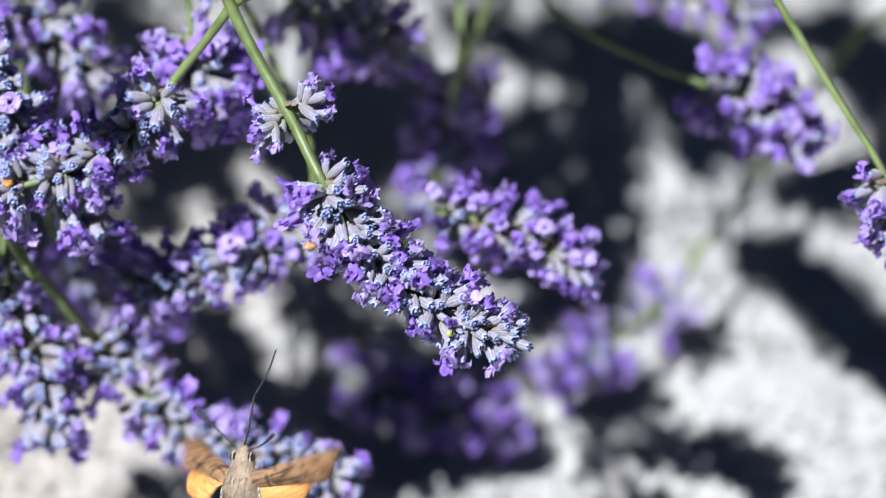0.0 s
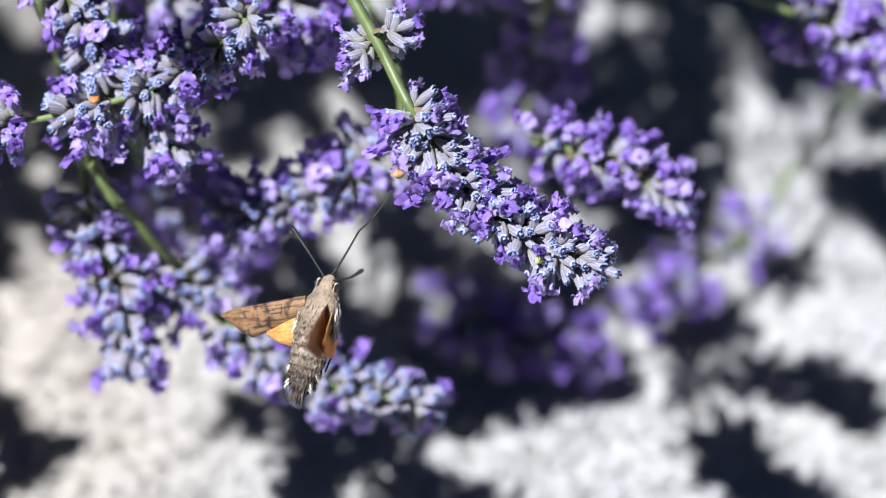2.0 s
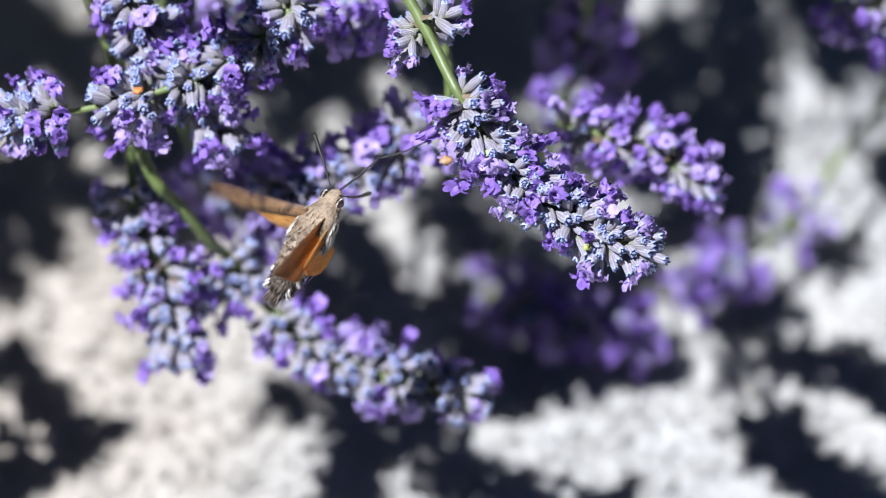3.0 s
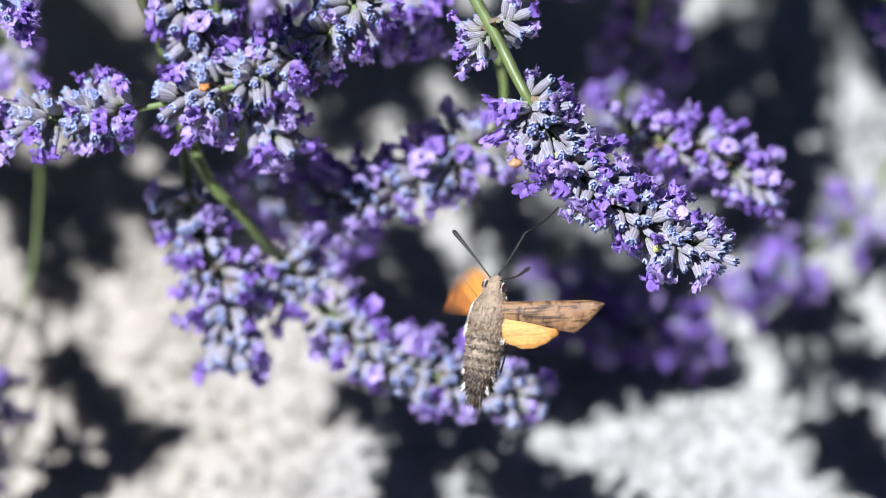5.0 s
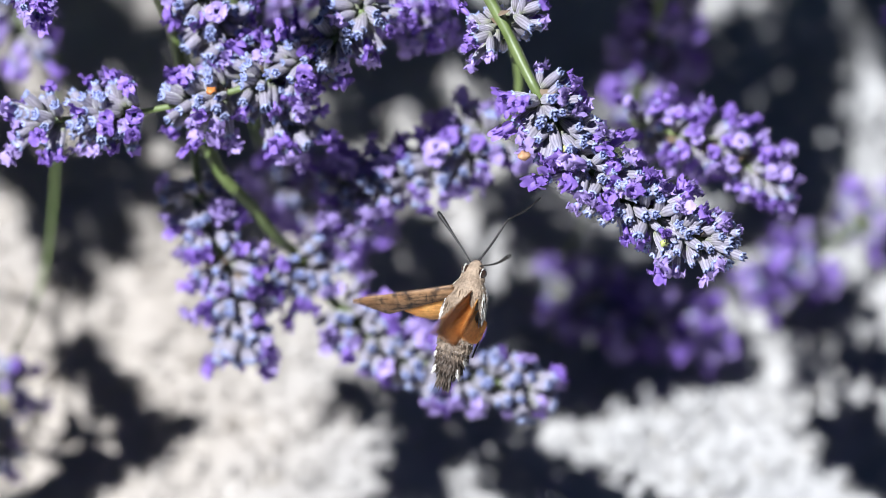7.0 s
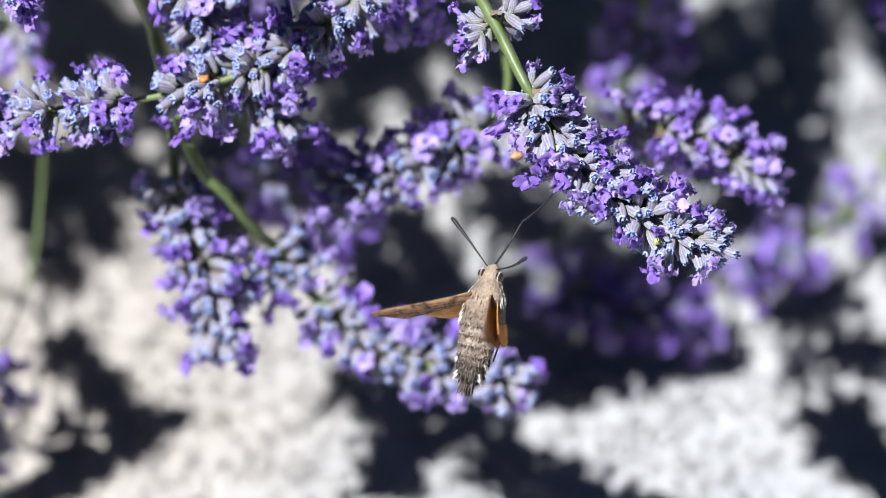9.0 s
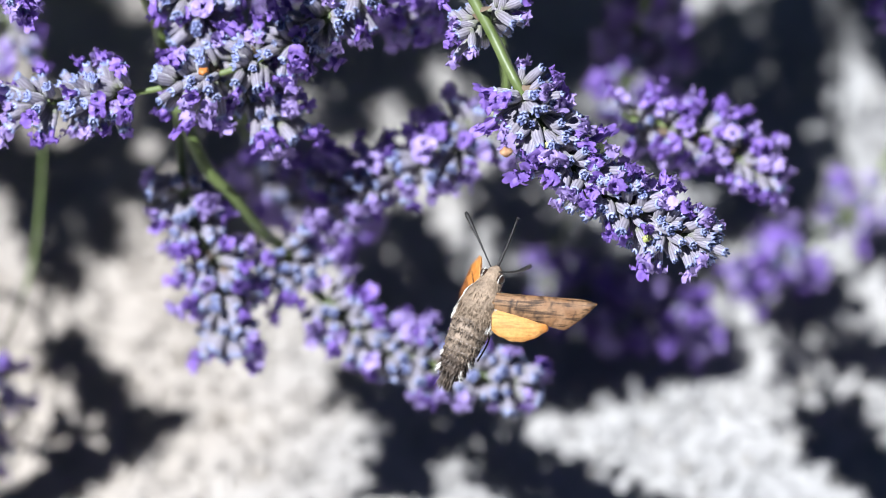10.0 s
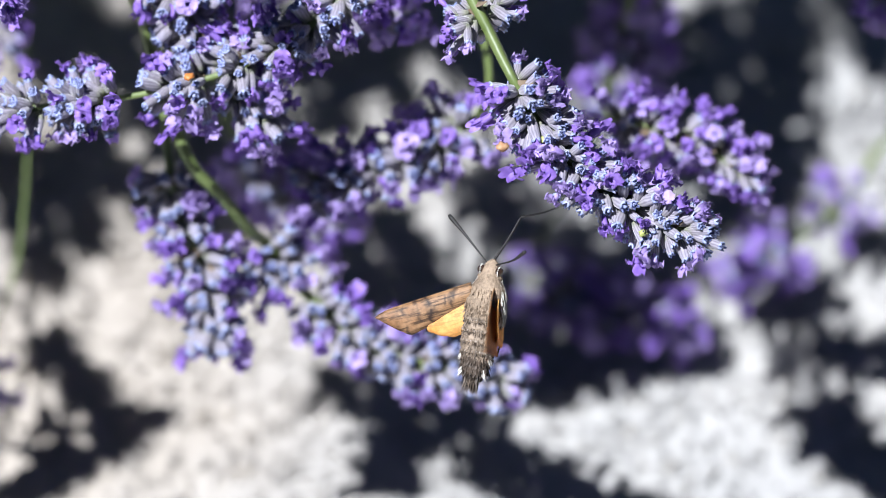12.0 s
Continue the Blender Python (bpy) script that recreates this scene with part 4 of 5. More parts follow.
def beats(rows):
    """The same rows with two more between each two, so that a wing never turns far from row to row."""
    out = [rows[0]]
    for (t0, m0), (t1, m1) in zip(rows, rows[1:]):
        q0, q1 = m0.to_quaternion(), m1.to_quaternion()
        n = max(1, round((t1 - t0) * FPS))
        for k in range(1, n + 1):
            out.append((t0 + (t1 - t0) * k / n, Matrix.Translation(m0.translation) @ q0.slerp(q1, k / n).to_matrix().to_4x4()))
    return out


def motions():
    sway(main, spot(0.035, 0.02, 0), [
        (0.0, -0.00220, -0.00059),
        (0.5, -0.00177, -0.00021),
        (1.0, -0.00075, -0.00135),
        (1.5, -0.00085, -0.00143),
        (2.0, -0.00186, -0.00039),
        (2.5, -0.00257, -0.00032),
        (3.0, -0.00193, -0.00107),
        (3.5, 0.00094, -0.00183),
        (5.5, 0.00157, -0.00057),
        (6.0, 0.00091, -0.00229),
        (6.5, 0.00000, 0.00000),
        (7.0, -0.00020, -0.00060),
        (9.0, 0.00124, -0.00287),
        (9.5, -0.00021, -0.00213),
        (10.0, -0.00125, -0.00118),
        (10.5, -0.00221, -0.00028),
        (11.0, -0.00163, 0.00006),
        (11.5, -0.00002, -0.00008),
        (12.0, 0.00141, -0.00048),
    ])
    sway(behind, spot(0.065, 0.022, 0.045), [
        (0.0, 0.00221, 0.00194),
        (0.5, 0.00028, 0.00152),
        (1.0, -0.00443, 0.00111),
        (1.5, -0.00180, 0.00180),
        (2.0, 0.00429, 0.00124),
        (2.5, 0.00152, 0.00249),
        (3.0, -0.00111, 0.00138),
        (3.5, 0.00138, 0.00138),
        (5.5, 0.00055, 0.00083),
        (6.0, 0.00304, 0.00083),
        (6.5, 0.00000, -0.00000),
        (7.0, -0.00014, 0.00097),
        (9.0, 0.00014, -0.00014),
        (9.5, 0.00069, 0.00055),
        (10.0, 0.00111, 0.00124),
        (10.5, 0.00111, 0.00138),
        (11.0, 0.00124, 0.00111),
        (11.5, 0.00097, 0.00069),
        (12.0, 0.00041, 0.00041),
    ])
    sway(left, spot(-0.06, 0.035, 0.012), [
        (0.0, 0.00112, -0.00199),
        (0.5, 0.00112, -0.00199),
        (1.0, 0.00173, -0.00210),
        (1.5, 0.00016, 0.00055),
        (2.0, 0.00116, 0.00150),
        (2.5, 0.00094, 0.00076),
        (3.0, -0.00019, -0.00030),
        (3.5, 0.00023, -0.00023),
        (5.5, 0.00321, 0.00258),
        (6.0, 0.00277, 0.00146),
        (6.5, 0.00000, 0.00000),
        (7.0, 0.00033, -0.00145),
        (9.0, 0.00185, 0.00010),
        (9.5, 0.00204, 0.00168),
        (10.0, 0.00192, 0.00272),
        (10.5, 0.00189, 0.00294),
        (11.0, 0.00206, 0.00260),
        (11.5, 0.00204, 0.00152),
        (12.0, 0.00204, 0.00055),
    ])
    sway(low_left, spot(-0.05, -0.01, 0.06), [
        (0.0, 0.00284, 0.00230),
        (0.5, -0.00324, -0.00081),
        (1.0, -0.00418, -0.00391),
        (1.5, -0.00158, -0.00164),
        (2.0, 0.00085, 0.00207),
        (2.5, -0.00052, 0.00108),
        (3.0, 0.00022, -0.00068),
        (3.5, 0.00272, 0.00022),
        (5.5, -0.00004, 0.00078),
        (6.0, 0.00032, 0.00003),
        (6.5, 0.00000, 0.00000),
        (7.0, -0.00102, -0.00022),
        (9.0, -0.00350, -0.00134),
        (9.5, -0.00239, -0.00057),
        (10.0, -0.00137, 0.00007),
        (10.5, -0.00061, 0.00051),
        (11.0, -0.00015, 0.00057),
        (11.5, -0.00035, 0.00054),
        (12.0, -0.00082, -0.00002),
    ])
    sway(low_mid, spot(-0.02, -0.02, 0.055), [
        (0.0, 0.00145, 0.00106),
        (0.5, -0.00213, -0.00076),
        (1.0, -0.00272, -0.00319),
        (1.5, -0.00167, -0.00198),
        (2.0, 0.00020, 0.00134),
        (2.5, -0.00063, 0.00120),
        (3.0, -0.00009, -0.00055),
        (3.5, 0.00190, -0.00010),
        (5.5, -0.00028, 0.00068),
        (6.0, 0.00004, 0.00042),
        (6.5, 0.00000, 0.00000),
        (7.0, -0.00089, -0.00002),
        (9.0, -0.00303, -0.00028),
        (9.5, -0.00235, -0.00000),
        (10.0, -0.00136, 0.00046),
        (10.5, -0.00033, 0.00053),
        (11.0, -0.00000, 0.00063),
        (11.5, -0.00025, 0.00063),
        (12.0, -0.00082, 0.00026),
    ])
    sway(mid, spot(0.0, 0.015, 0.055), [
        (0.0, -0.00082, -0.00066),
        (0.5, -0.00119, 0.00014),
        (1.0, -0.00113, 0.00124),
        (1.5, -0.00174, 0.00061),
        (2.0, -0.00050, -0.00106),
        (2.5, -0.00093, -0.00021),
        (3.0, -0.00079, 0.00189),
        (3.5, -0.00102, 0.00040),
        (5.5, -0.00050, -0.00016),
        (6.0, -0.00068, -0.00075),
        (6.5, 0.00000, 0.00000),
        (7.0, -0.00098, 0.00099),
        (9.0, -0.00038, 0.00008),
        (9.5, -0.00080, 0.00007),
        (10.0, -0.00069, 0.00016),
        (10.5, -0.00048, -0.00012),
        (11.0, -0.00049, 0.00000),
        (11.5, -0.00100, 0.00046),
        (12.0, -0.00123, 0.00049),
    ])
    walk(moth, [
        (0.0, moth_pose(0.00117, -0.03633, 1.9)),
        (0.1, moth_pose(0.00146, -0.03430, 2.9)),
        (0.2, moth_pose(0.00186, -0.03233, 3.8)),
        (0.3, moth_pose(0.00095, -0.02990, 4.8)),
        (0.4, moth_pose(0.00352, -0.02395, 5.9)),
        (0.5, moth_pose(0.00295, -0.02151, 7.0)),
        (0.6, moth_pose(0.00271, -0.02074, 7.0)),
        (0.7, moth_pose(0.00287, -0.02048, 5.3)),
        (0.8, moth_pose(0.00130, -0.02043, 7.5)),
        (0.9, moth_pose(0.00099, -0.02115, 11.2)),
        (1.0, moth_pose(0.00109, -0.02118, 14.4)),
        (1.1, moth_pose(0.00227, -0.02038, 15.9)),
        (1.2, moth_pose(0.00463, -0.01685, 10.8)),
        (1.3, moth_pose(0.00510, -0.01534, 8.5)),
        (1.4, moth_pose(0.00383, -0.01480, 1.4)),
        (1.5, moth_pose(0.00246, -0.01499, 2.9)),
        (1.6, moth_pose(0.00255, -0.01435, 11.5)),
        (1.7, moth_pose(0.00106, -0.01435, 10.7)),
        (1.8, moth_pose(0.00065, -0.01451, 15.1)),
        (1.9, moth_pose(-0.00061, -0.01441, 16.4)),
        (2.0, moth_pose(-0.00123, -0.01266, 15.9)),
        (2.1, moth_pose(-0.00208, -0.01305, 15.7)),
        (2.2, moth_pose(-0.00290, -0.01294, 15.9)),
        (2.3, moth_pose(-0.00348, -0.01192, 14.9)),
        (2.4, moth_pose(-0.00708, -0.00835, 13.8)),
        (2.5, moth_pose(-0.00939, -0.00587, 14.8)),
        (2.6, moth_pose(-0.01255, -0.00367, 22.2)),
        (2.7, moth_pose(-0.01540, -0.00219, 29.7)),
        (2.8, moth_pose(-0.01463, 0.00291, 41.8)),
        (2.9, moth_pose(-0.01509, 0.00399, 38.1)),
        (3.0, moth_pose(-0.01344, 0.00486, 31.6)),
        (3.1, moth_pose(-0.01342, 0.00413, 32.1)),
        (3.2, moth_pose(-0.01181, 0.00448, 33.5)),
        (3.3, moth_pose(-0.01131, 0.00516, 33.3)),
        (3.4, moth_pose(-0.01106, 0.00527, 28.3)),
        (3.5, moth_pose(-0.00852, 0.00518, 26.3)),
        (3.6, moth_pose(-0.00762, 0.00318, 22.5)),
        (3.7, moth_pose(-0.00804, 0.00192, 22.8)),
        (4.2, moth_pose(-0.00337, -0.00029, 19.4)),
        (4.8, moth_pose(0.01173, -0.01400, 11.5)),
        (5.3, moth_pose(0.01640, -0.01621, 8.1)),
        (5.4, moth_pose(0.01679, -0.01587, 0.9)),
        (5.5, moth_pose(0.01597, -0.01598, -3.8)),
        (5.6, moth_pose(0.01289, -0.01661, 7.2)),
        (5.7, moth_pose(0.01154, -0.01637, 10.8)),
        (5.8, moth_pose(0.00922, -0.01670, 14.1)),
        (5.9, moth_pose(0.00691, -0.01606, 11.6)),
        (6.0, moth_pose(0.00490, -0.01728, 15.8)),
        (6.1, moth_pose(0.00431, -0.01868, 17.7)),
        (6.2, moth_pose(0.00591, -0.01940, 21.2)),
        (6.3, moth_pose(0.00704, -0.01946, 24.2)),
        (6.4, moth_pose(0.00874, -0.01703, 16.0)),
        (6.5, moth_pose(0.00890, -0.01640, 14.8)),
        (6.6, moth_pose(0.00822, -0.01563, 12.8)),
        (6.7, moth_pose(0.00766, -0.01405, 14.3)),
        (6.8, moth_pose(0.00652, -0.01347, 14.7)),
        (6.9, moth_pose(0.00550, -0.01385, 14.9)),
        (7.0, moth_pose(0.00551, -0.01369, 15.5)),
        (7.1, moth_pose(0.00434, -0.01429, 16.2)),
        (7.2, moth_pose(0.00420, -0.01440, 16.3)),
        (7.7, moth_pose(0.00710, -0.01393, 15.6)),
        (8.3, moth_pose(0.00949, -0.01715, 14.1)),
        (8.8, moth_pose(0.01239, -0.01667, 13.4)),
        (8.9, moth_pose(0.01287, -0.01657, 14.2)),
        (9.0, moth_pose(0.01263, -0.01659, 13.1)),
        (9.1, moth_pose(0.01191, -0.01676, 14.9)),
        (9.2, moth_pose(0.01192, -0.01673, 14.9)),
        (9.3, moth_pose(0.01084, -0.01676, 16.7)),
        (9.4, moth_pose(0.01091, -0.01633, 17.5)),
        (9.5, moth_pose(0.01092, -0.01587, 21.8)),
        (9.6, moth_pose(0.01067, -0.01594, 22.0)),
        (9.7, moth_pose(0.01181, -0.01651, 26.8)),
        (9.8, moth_pose(0.01104, -0.01644, 28.6)),
        (9.9, moth_pose(0.01169, -0.01593, 25.9)),
        (10.0, moth_pose(0.01170, -0.01592, 24.5)),
        (10.1, moth_pose(0.01326, -0.01548, 19.4)),
        (10.2, moth_pose(0.01369, -0.01571, 17.7)),
        (10.3, moth_pose(0.01368, -0.01594, 12.5)),
        (10.4, moth_pose(0.01432, -0.01592, 10.5)),
        (10.5, moth_pose(0.01452, -0.01750, 6.5)),
        (10.6, moth_pose(0.01368, -0.01777, 6.2)),
        (10.7, moth_pose(0.01428, -0.01778, 7.3)),
        (10.8, moth_pose(0.01445, -0.01780, 8.0)),
        (10.9, moth_pose(0.01322, -0.01711, 9.8)),
        (11.0, moth_pose(0.01342, -0.01673, 8.8)),
        (11.1, moth_pose(0.01313, -0.01575, 12.9)),
        (11.2, moth_pose(0.01330, -0.01578, 13.4)),
        (11.3, moth_pose(0.01313, -0.01520, 15.8)),
        (11.4, moth_pose(0.01304, -0.01507, 16.1)),
        (11.5, moth_pose(0.01365, -0.01472, 19.0)),
        (11.6, moth_pose(0.01413, -0.01492, 19.2)),
        (11.7, moth_pose(0.01476, -0.01554, 16.2)),
        (11.8, moth_pose(0.01485, -0.01584, 15.3)),
        (11.9, moth_pose(0.01627, -0.01566, 10.1)),
        (12.0, moth_pose(0.01664, -0.01565, 10.4)),
    ])
    walk(WINGS[1], beats([
        (0.0, stroke(1, 30, 20, 20)),
        (0.1, stroke(1, 64, -112, 140)),
        (0.2, stroke(1, 10, 1, 0)),
        (0.3, stroke(1, 10, 20, 0)),
        (0.4, stroke(1, 50, -138, 160)),
        (0.5, stroke(1, 15, 5, 0)),
        (0.6, stroke(1, 45, -23, 0)),
        (0.7, stroke(1, 50, -139, 160)),
        (0.8, stroke(1, 45, -22, 0)),
        (0.9, stroke(1, 64, -104, 140)),
        (1.0, stroke(1, 10, 9, 0)),
        (1.1, stroke(1, 64, -99, 140)),
        (1.2, stroke(1, 45, -34, 0)),
        (1.3, stroke(1, 64, -106, 140)),
        (1.4, stroke(1, 10, -4, 0)),
        (1.5, stroke(1, 35, -15, 0)),
        (1.6, stroke(1, 20, -19, 0)),
        (1.7, stroke(1, 10, 16, 0)),
        (1.8, stroke(1, 64, -100, 140)),
        (1.9, stroke(1, 10, 1, 0)),
        (2.0, stroke(1, 62, -116, 147)),
        (2.1, stroke(1, 10, -9, 0)),
        (2.2, stroke(1, 10, 21, 0)),
        (2.3, stroke(1, 64, -100, 140)),
        (2.4, stroke(1, 45, -16, 0)),
        (2.5, stroke(1, 45, -139, 178)),
        (2.6, stroke(1, 10, -8, 0)),
        (2.7, stroke(1, 45, 15, 0)),
        (2.8, stroke(1, 10, 7, 0)),
        (2.9, stroke(1, 45, -22, 0)),
        (3.0, stroke(1, 42, -108, 147)),
        (3.1, stroke(1, 10, -3, 0)),
        (3.2, stroke(1, 50, -110, 160)),
        (3.3, stroke(1, 10, -2, 0)),
        (3.4, stroke(1, 45, -37, 0)),
        (3.5, stroke(1, 46, -118, 155)),
        (3.6, stroke(1, 50, -121, 160)),
        (3.7, stroke(1, 10, 33, 0)),
        (3.8, stroke(1, 10, 28, 0)),
        (3.9, stroke(1, 64, -93, 140)),
        (4.0, stroke(1, 10, 1, 0)),
        (4.1, stroke(1, 45, -15, 0)),
        (4.2, stroke(1, 50, -125, 160)),
        (4.3, stroke(1, 10, 13, 0)),
        (4.4, stroke(1, 10, 22, 0)),
        (4.5, stroke(1, 64, -100, 140)),
        (4.6, stroke(1, 10, -6, 0)),
        (4.7, stroke(1, 45, -22, 0)),
        (4.8, stroke(1, 50, -132, 160)),
        (4.9, stroke(1, 10, 5, 0)),
        (5.0, stroke(1, 10, 14, 0)),
        (5.1, stroke(1, 64, -106, 140)),
        (5.2, stroke(1, 10, -12, 0)),
        (5.3, stroke(1, 45, -17, 0)),
        (5.4, stroke(1, 10, -9, 0)),
        (5.5, stroke(1, 54, -112, 180)),
        (5.6, stroke(1, 10, 12, 0)),
        (5.7, stroke(1, 64, -104, 140)),
        (5.8, stroke(1, 10, -6, 0)),
        (5.9, stroke(1, 45, -23, 0)),
        (6.0, stroke(1, 18, 20, 0)),
        (6.1, stroke(1, 45, -42, 0)),
        (6.2, stroke(1, 10, 11, 0)),
        (6.3, stroke(1, 50, -21, 0)),
        (6.4, stroke(1, 20, 26, 0)),
        (6.5, stroke(1, 45, -139, 178)),
        (6.6, stroke(1, 20, -17, 0)),
        (6.7, stroke(1, 10, 9, 0)),
        (6.8, stroke(1, 45, -30, 0)),
        (6.9, stroke(1, 50, -129, 160)),
        (7.0, stroke(1, 54, -128, 163)),
        (7.1, stroke(1, 10, -14, 0)),
        (7.2, stroke(1, 10, -14, 0)),
        (7.3, stroke(1, 45, -19, 0)),
        (7.4, stroke(1, 50, -128, 160)),
        (7.5, stroke(1, 10, 11, 0)),
        (7.6, stroke(1, 10, 21, 0)),
        (7.7, stroke(1, 64, -99, 140)),
        (7.8, stroke(1, 10, -5, 0)),
        (7.9, stroke(1, 45, -20, 0)),
        (8.0, stroke(1, 50, -129, 160)),
        (8.1, stroke(1, 10, 10, 0)),
        (8.2, stroke(1, 10, 19, 0)),
        (8.3, stroke(1, 64, -101, 140)),
        (8.4, stroke(1, 10, -6, 0)),
        (8.5, stroke(1, 45, -21, 0)),
        (8.6, stroke(1, 50, -130, 160)),
        (8.7, stroke(1, 10, 8, 0)),
        (8.8, stroke(1, 10, 8, 0)),
        (8.9, stroke(1, 66, -100, 138)),
        (9.0, stroke(1, 66, -101, 138)),
        (9.1, stroke(1, 40, -20, 0)),
        (9.2, stroke(1, 40, -20, 0)),
        (9.3, stroke(1, 10, 20, 0)),
        (9.4, stroke(1, 10, 22, 0)),
        (9.5, stroke(1, 58, -92, 130)),
        (9.6, stroke(1, 58, -92, 130)),
        (9.7, stroke(1, 50, -18, 0)),
        (9.8, stroke(1, 50, -16, 0)),
        (9.9, stroke(1, 5, 24, 0)),
        (10.0, stroke(1, 5, 22, 0)),
        (10.1, stroke(1, 64, -96, 140)),
        (10.2, stroke(1, 64, -97, 140)),
        (10.3, stroke(1, 50, -131, 160)),
        (10.4, stroke(1, 50, -134, 160)),
        (10.5, stroke(1, 12, 21, 25)),
        (10.6, stroke(1, 15, 21, 35)),
        (10.7, stroke(1, 50, -137, 160)),
        (10.8, stroke(1, 50, -136, 160)),
        (10.9, stroke(1, 12, 27, 0)),
        (11.0, stroke(1, 12, 26, 0)),
        (11.1, stroke(1, 64, -92, 140)),
        (11.2, stroke(1, 64, -92, 140)),
        (11.3, stroke(1, 60, -44, 0)),
        (11.4, stroke(1, 60, -44, 0)),
        (11.5, stroke(1, 12, 6, 0)),
        (11.6, stroke(1, 12, 6, 0)),
        (11.7, stroke(1, 45, -19, 0)),
        (11.8, stroke(1, 45, -20, 0)),
        (11.9, stroke(1, 56, -96, 122)),
        (12.0, stroke(1, 56, -96, 122)),
    ]))
    walk(WINGS[-1], beats([
        (0.0, stroke(-1, -52, 43, 0)),
        (0.1, stroke(-1, -20, -28, 0)),
        (0.2, stroke(-1, -20, -7, 0)),
        (0.3, stroke(-1, -75, 7, 180)),
        (0.4, stroke(-1, -20, -26, 0)),
        (0.5, stroke(-1, -35, -17, 0)),
        (0.6, stroke(-1, -60, 3, 0)),
        (0.7, stroke(-1, -20, -20, 0)),
        (0.8, stroke(-1, -75, 2, 180)),
        (0.9, stroke(-1, -20, -11, 0)),
        (1.0, stroke(-1, -48, 16, 0)),
        (1.1, stroke(-1, -8, -21, 62)),
        (1.2, stroke(-1, -55, -1, 0)),
        (1.3, stroke(-1, -20, -24, 0)),
        (1.4, stroke(-1, -45, 14, 0)),
        (1.5, stroke(-1, -77, 7, 180)),
        (1.6, stroke(-1, -20, -6, 0)),
        (1.7, stroke(-1, -75, 1, 180)),
        (1.8, stroke(-1, -8, -13, 62)),
        (1.9, stroke(-1, -20, -1, 0)),
        (2.0, stroke(-1, -30, -25, 10)),
        (2.1, stroke(-1, -20, 4, 0)),
        (2.2, stroke(-1, -75, -4, 180)),
        (2.3, stroke(-1, -8, -15, 62)),
        (2.4, stroke(-1, -75, -4, 180)),
        (2.5, stroke(-1, -10, -20, 0)),
        (2.6, stroke(-1, -20, -7, 0)),
        (2.7, stroke(-1, -75, -20, 180)),
        (2.8, stroke(-1, -20, -7, 0)),
        (2.9, stroke(-1, -75, -28, 180)),
        (3.0, stroke(-1, -10, -19, 62)),
        (3.1, stroke(-1, -20, 3, 0)),
        (3.2, stroke(-1, -8, -9, 62)),
        (3.3, stroke(-1, -20, 12, 0)),
        (3.4, stroke(-1, -75, -18, 180)),
        (3.5, stroke(-1, -8, -20, 62)),
        (3.6, stroke(-1, -8, -23, 62)),
        (3.7, stroke(-1, -75, 17, 180)),
        (3.8, stroke(-1, -75, -11, 180)),
        (3.9, stroke(-1, -8, -22, 62)),
        (4.0, stroke(-1, -20, -6, 0)),
        (4.1, stroke(-1, -75, -10, 180)),
        (4.2, stroke(-1, -20, -24, 0)),
        (4.3, stroke(-1, -50, 12, 0)),
        (4.4, stroke(-1, -75, -5, 180)),
        (4.5, stroke(-1, -8, -15, 62)),
        (4.6, stroke(-1, -20, 1, 0)),
        (4.7, stroke(-1, -75, -3, 180)),
        (4.8, stroke(-1, -20, -17, 0)),
        (4.9, stroke(-1, -50, 20, 0)),
        (5.0, stroke(-1, -75, 3, 180)),
        (5.1, stroke(-1, -8, -9, 62)),
        (5.2, stroke(-1, -20, 7, 0)),
        (5.3, stroke(-1, -55, -13, 0)),
        (5.4, stroke(-1, -40, -1, 0)),
        (5.5, stroke(-1, -45, -2, 45)),
        (5.6, stroke(-1, -75, 3, 180)),
        (5.7, stroke(-1, -20, -26, 0)),
        (5.8, stroke(-1, -20, 1, 0)),
        (5.9, stroke(-1, -75, -2, 180)),
        (6.0, stroke(-1, -30, -3, 0)),
        (6.1, stroke(-1, -8, -18, 62)),
        (6.2, stroke(-1, -20, -1, 0)),
        (6.3, stroke(-1, -75, -14, 180)),
        (6.4, stroke(-1, -75, -6, 180)),
        (6.5, stroke(-1, -8, -27, 62)),
        (6.6, stroke(-1, -20, -13, 0)),
        (6.7, stroke(-1, -60, 46, 0)),
        (6.8, stroke(-1, -55, 0, 0)),
        (6.9, stroke(-1, -8, -17, 62)),
        (7.0, stroke(-1, -8, -24, 52)),
        (7.1, stroke(-1, -20, 9, 0)),
        (7.2, stroke(-1, -20, 9, 0)),
        (7.3, stroke(-1, -75, -6, 180)),
        (7.4, stroke(-1, -20, -21, 0)),
        (7.5, stroke(-1, -50, 14, 0)),
        (7.6, stroke(-1, -75, -4, 180)),
        (7.7, stroke(-1, -8, -16, 62)),
        (7.8, stroke(-1, -20, -0, 0)),
        (7.9, stroke(-1, -75, -5, 180)),
        (8.0, stroke(-1, -20, -20, 0)),
        (8.1, stroke(-1, -50, 15, 0)),
        (8.2, stroke(-1, -75, -2, 180)),
        (8.3, stroke(-1, -8, -14, 62)),
        (8.4, stroke(-1, -20, 1, 0)),
        (8.5, stroke(-1, -75, -4, 180)),
        (8.6, stroke(-1, -20, -19, 0)),
        (8.7, stroke(-1, -50, 17, 0)),
        (8.8, stroke(-1, -55, 7, 0)),
        (8.9, stroke(-1, -8, -24, 62)),
        (9.0, stroke(-1, -8, -26, 66)),
        (9.1, stroke(-1, -20, -10, 0)),
        (9.2, stroke(-1, -20, -10, 0)),
        (9.3, stroke(-1, -75, -7, 180)),
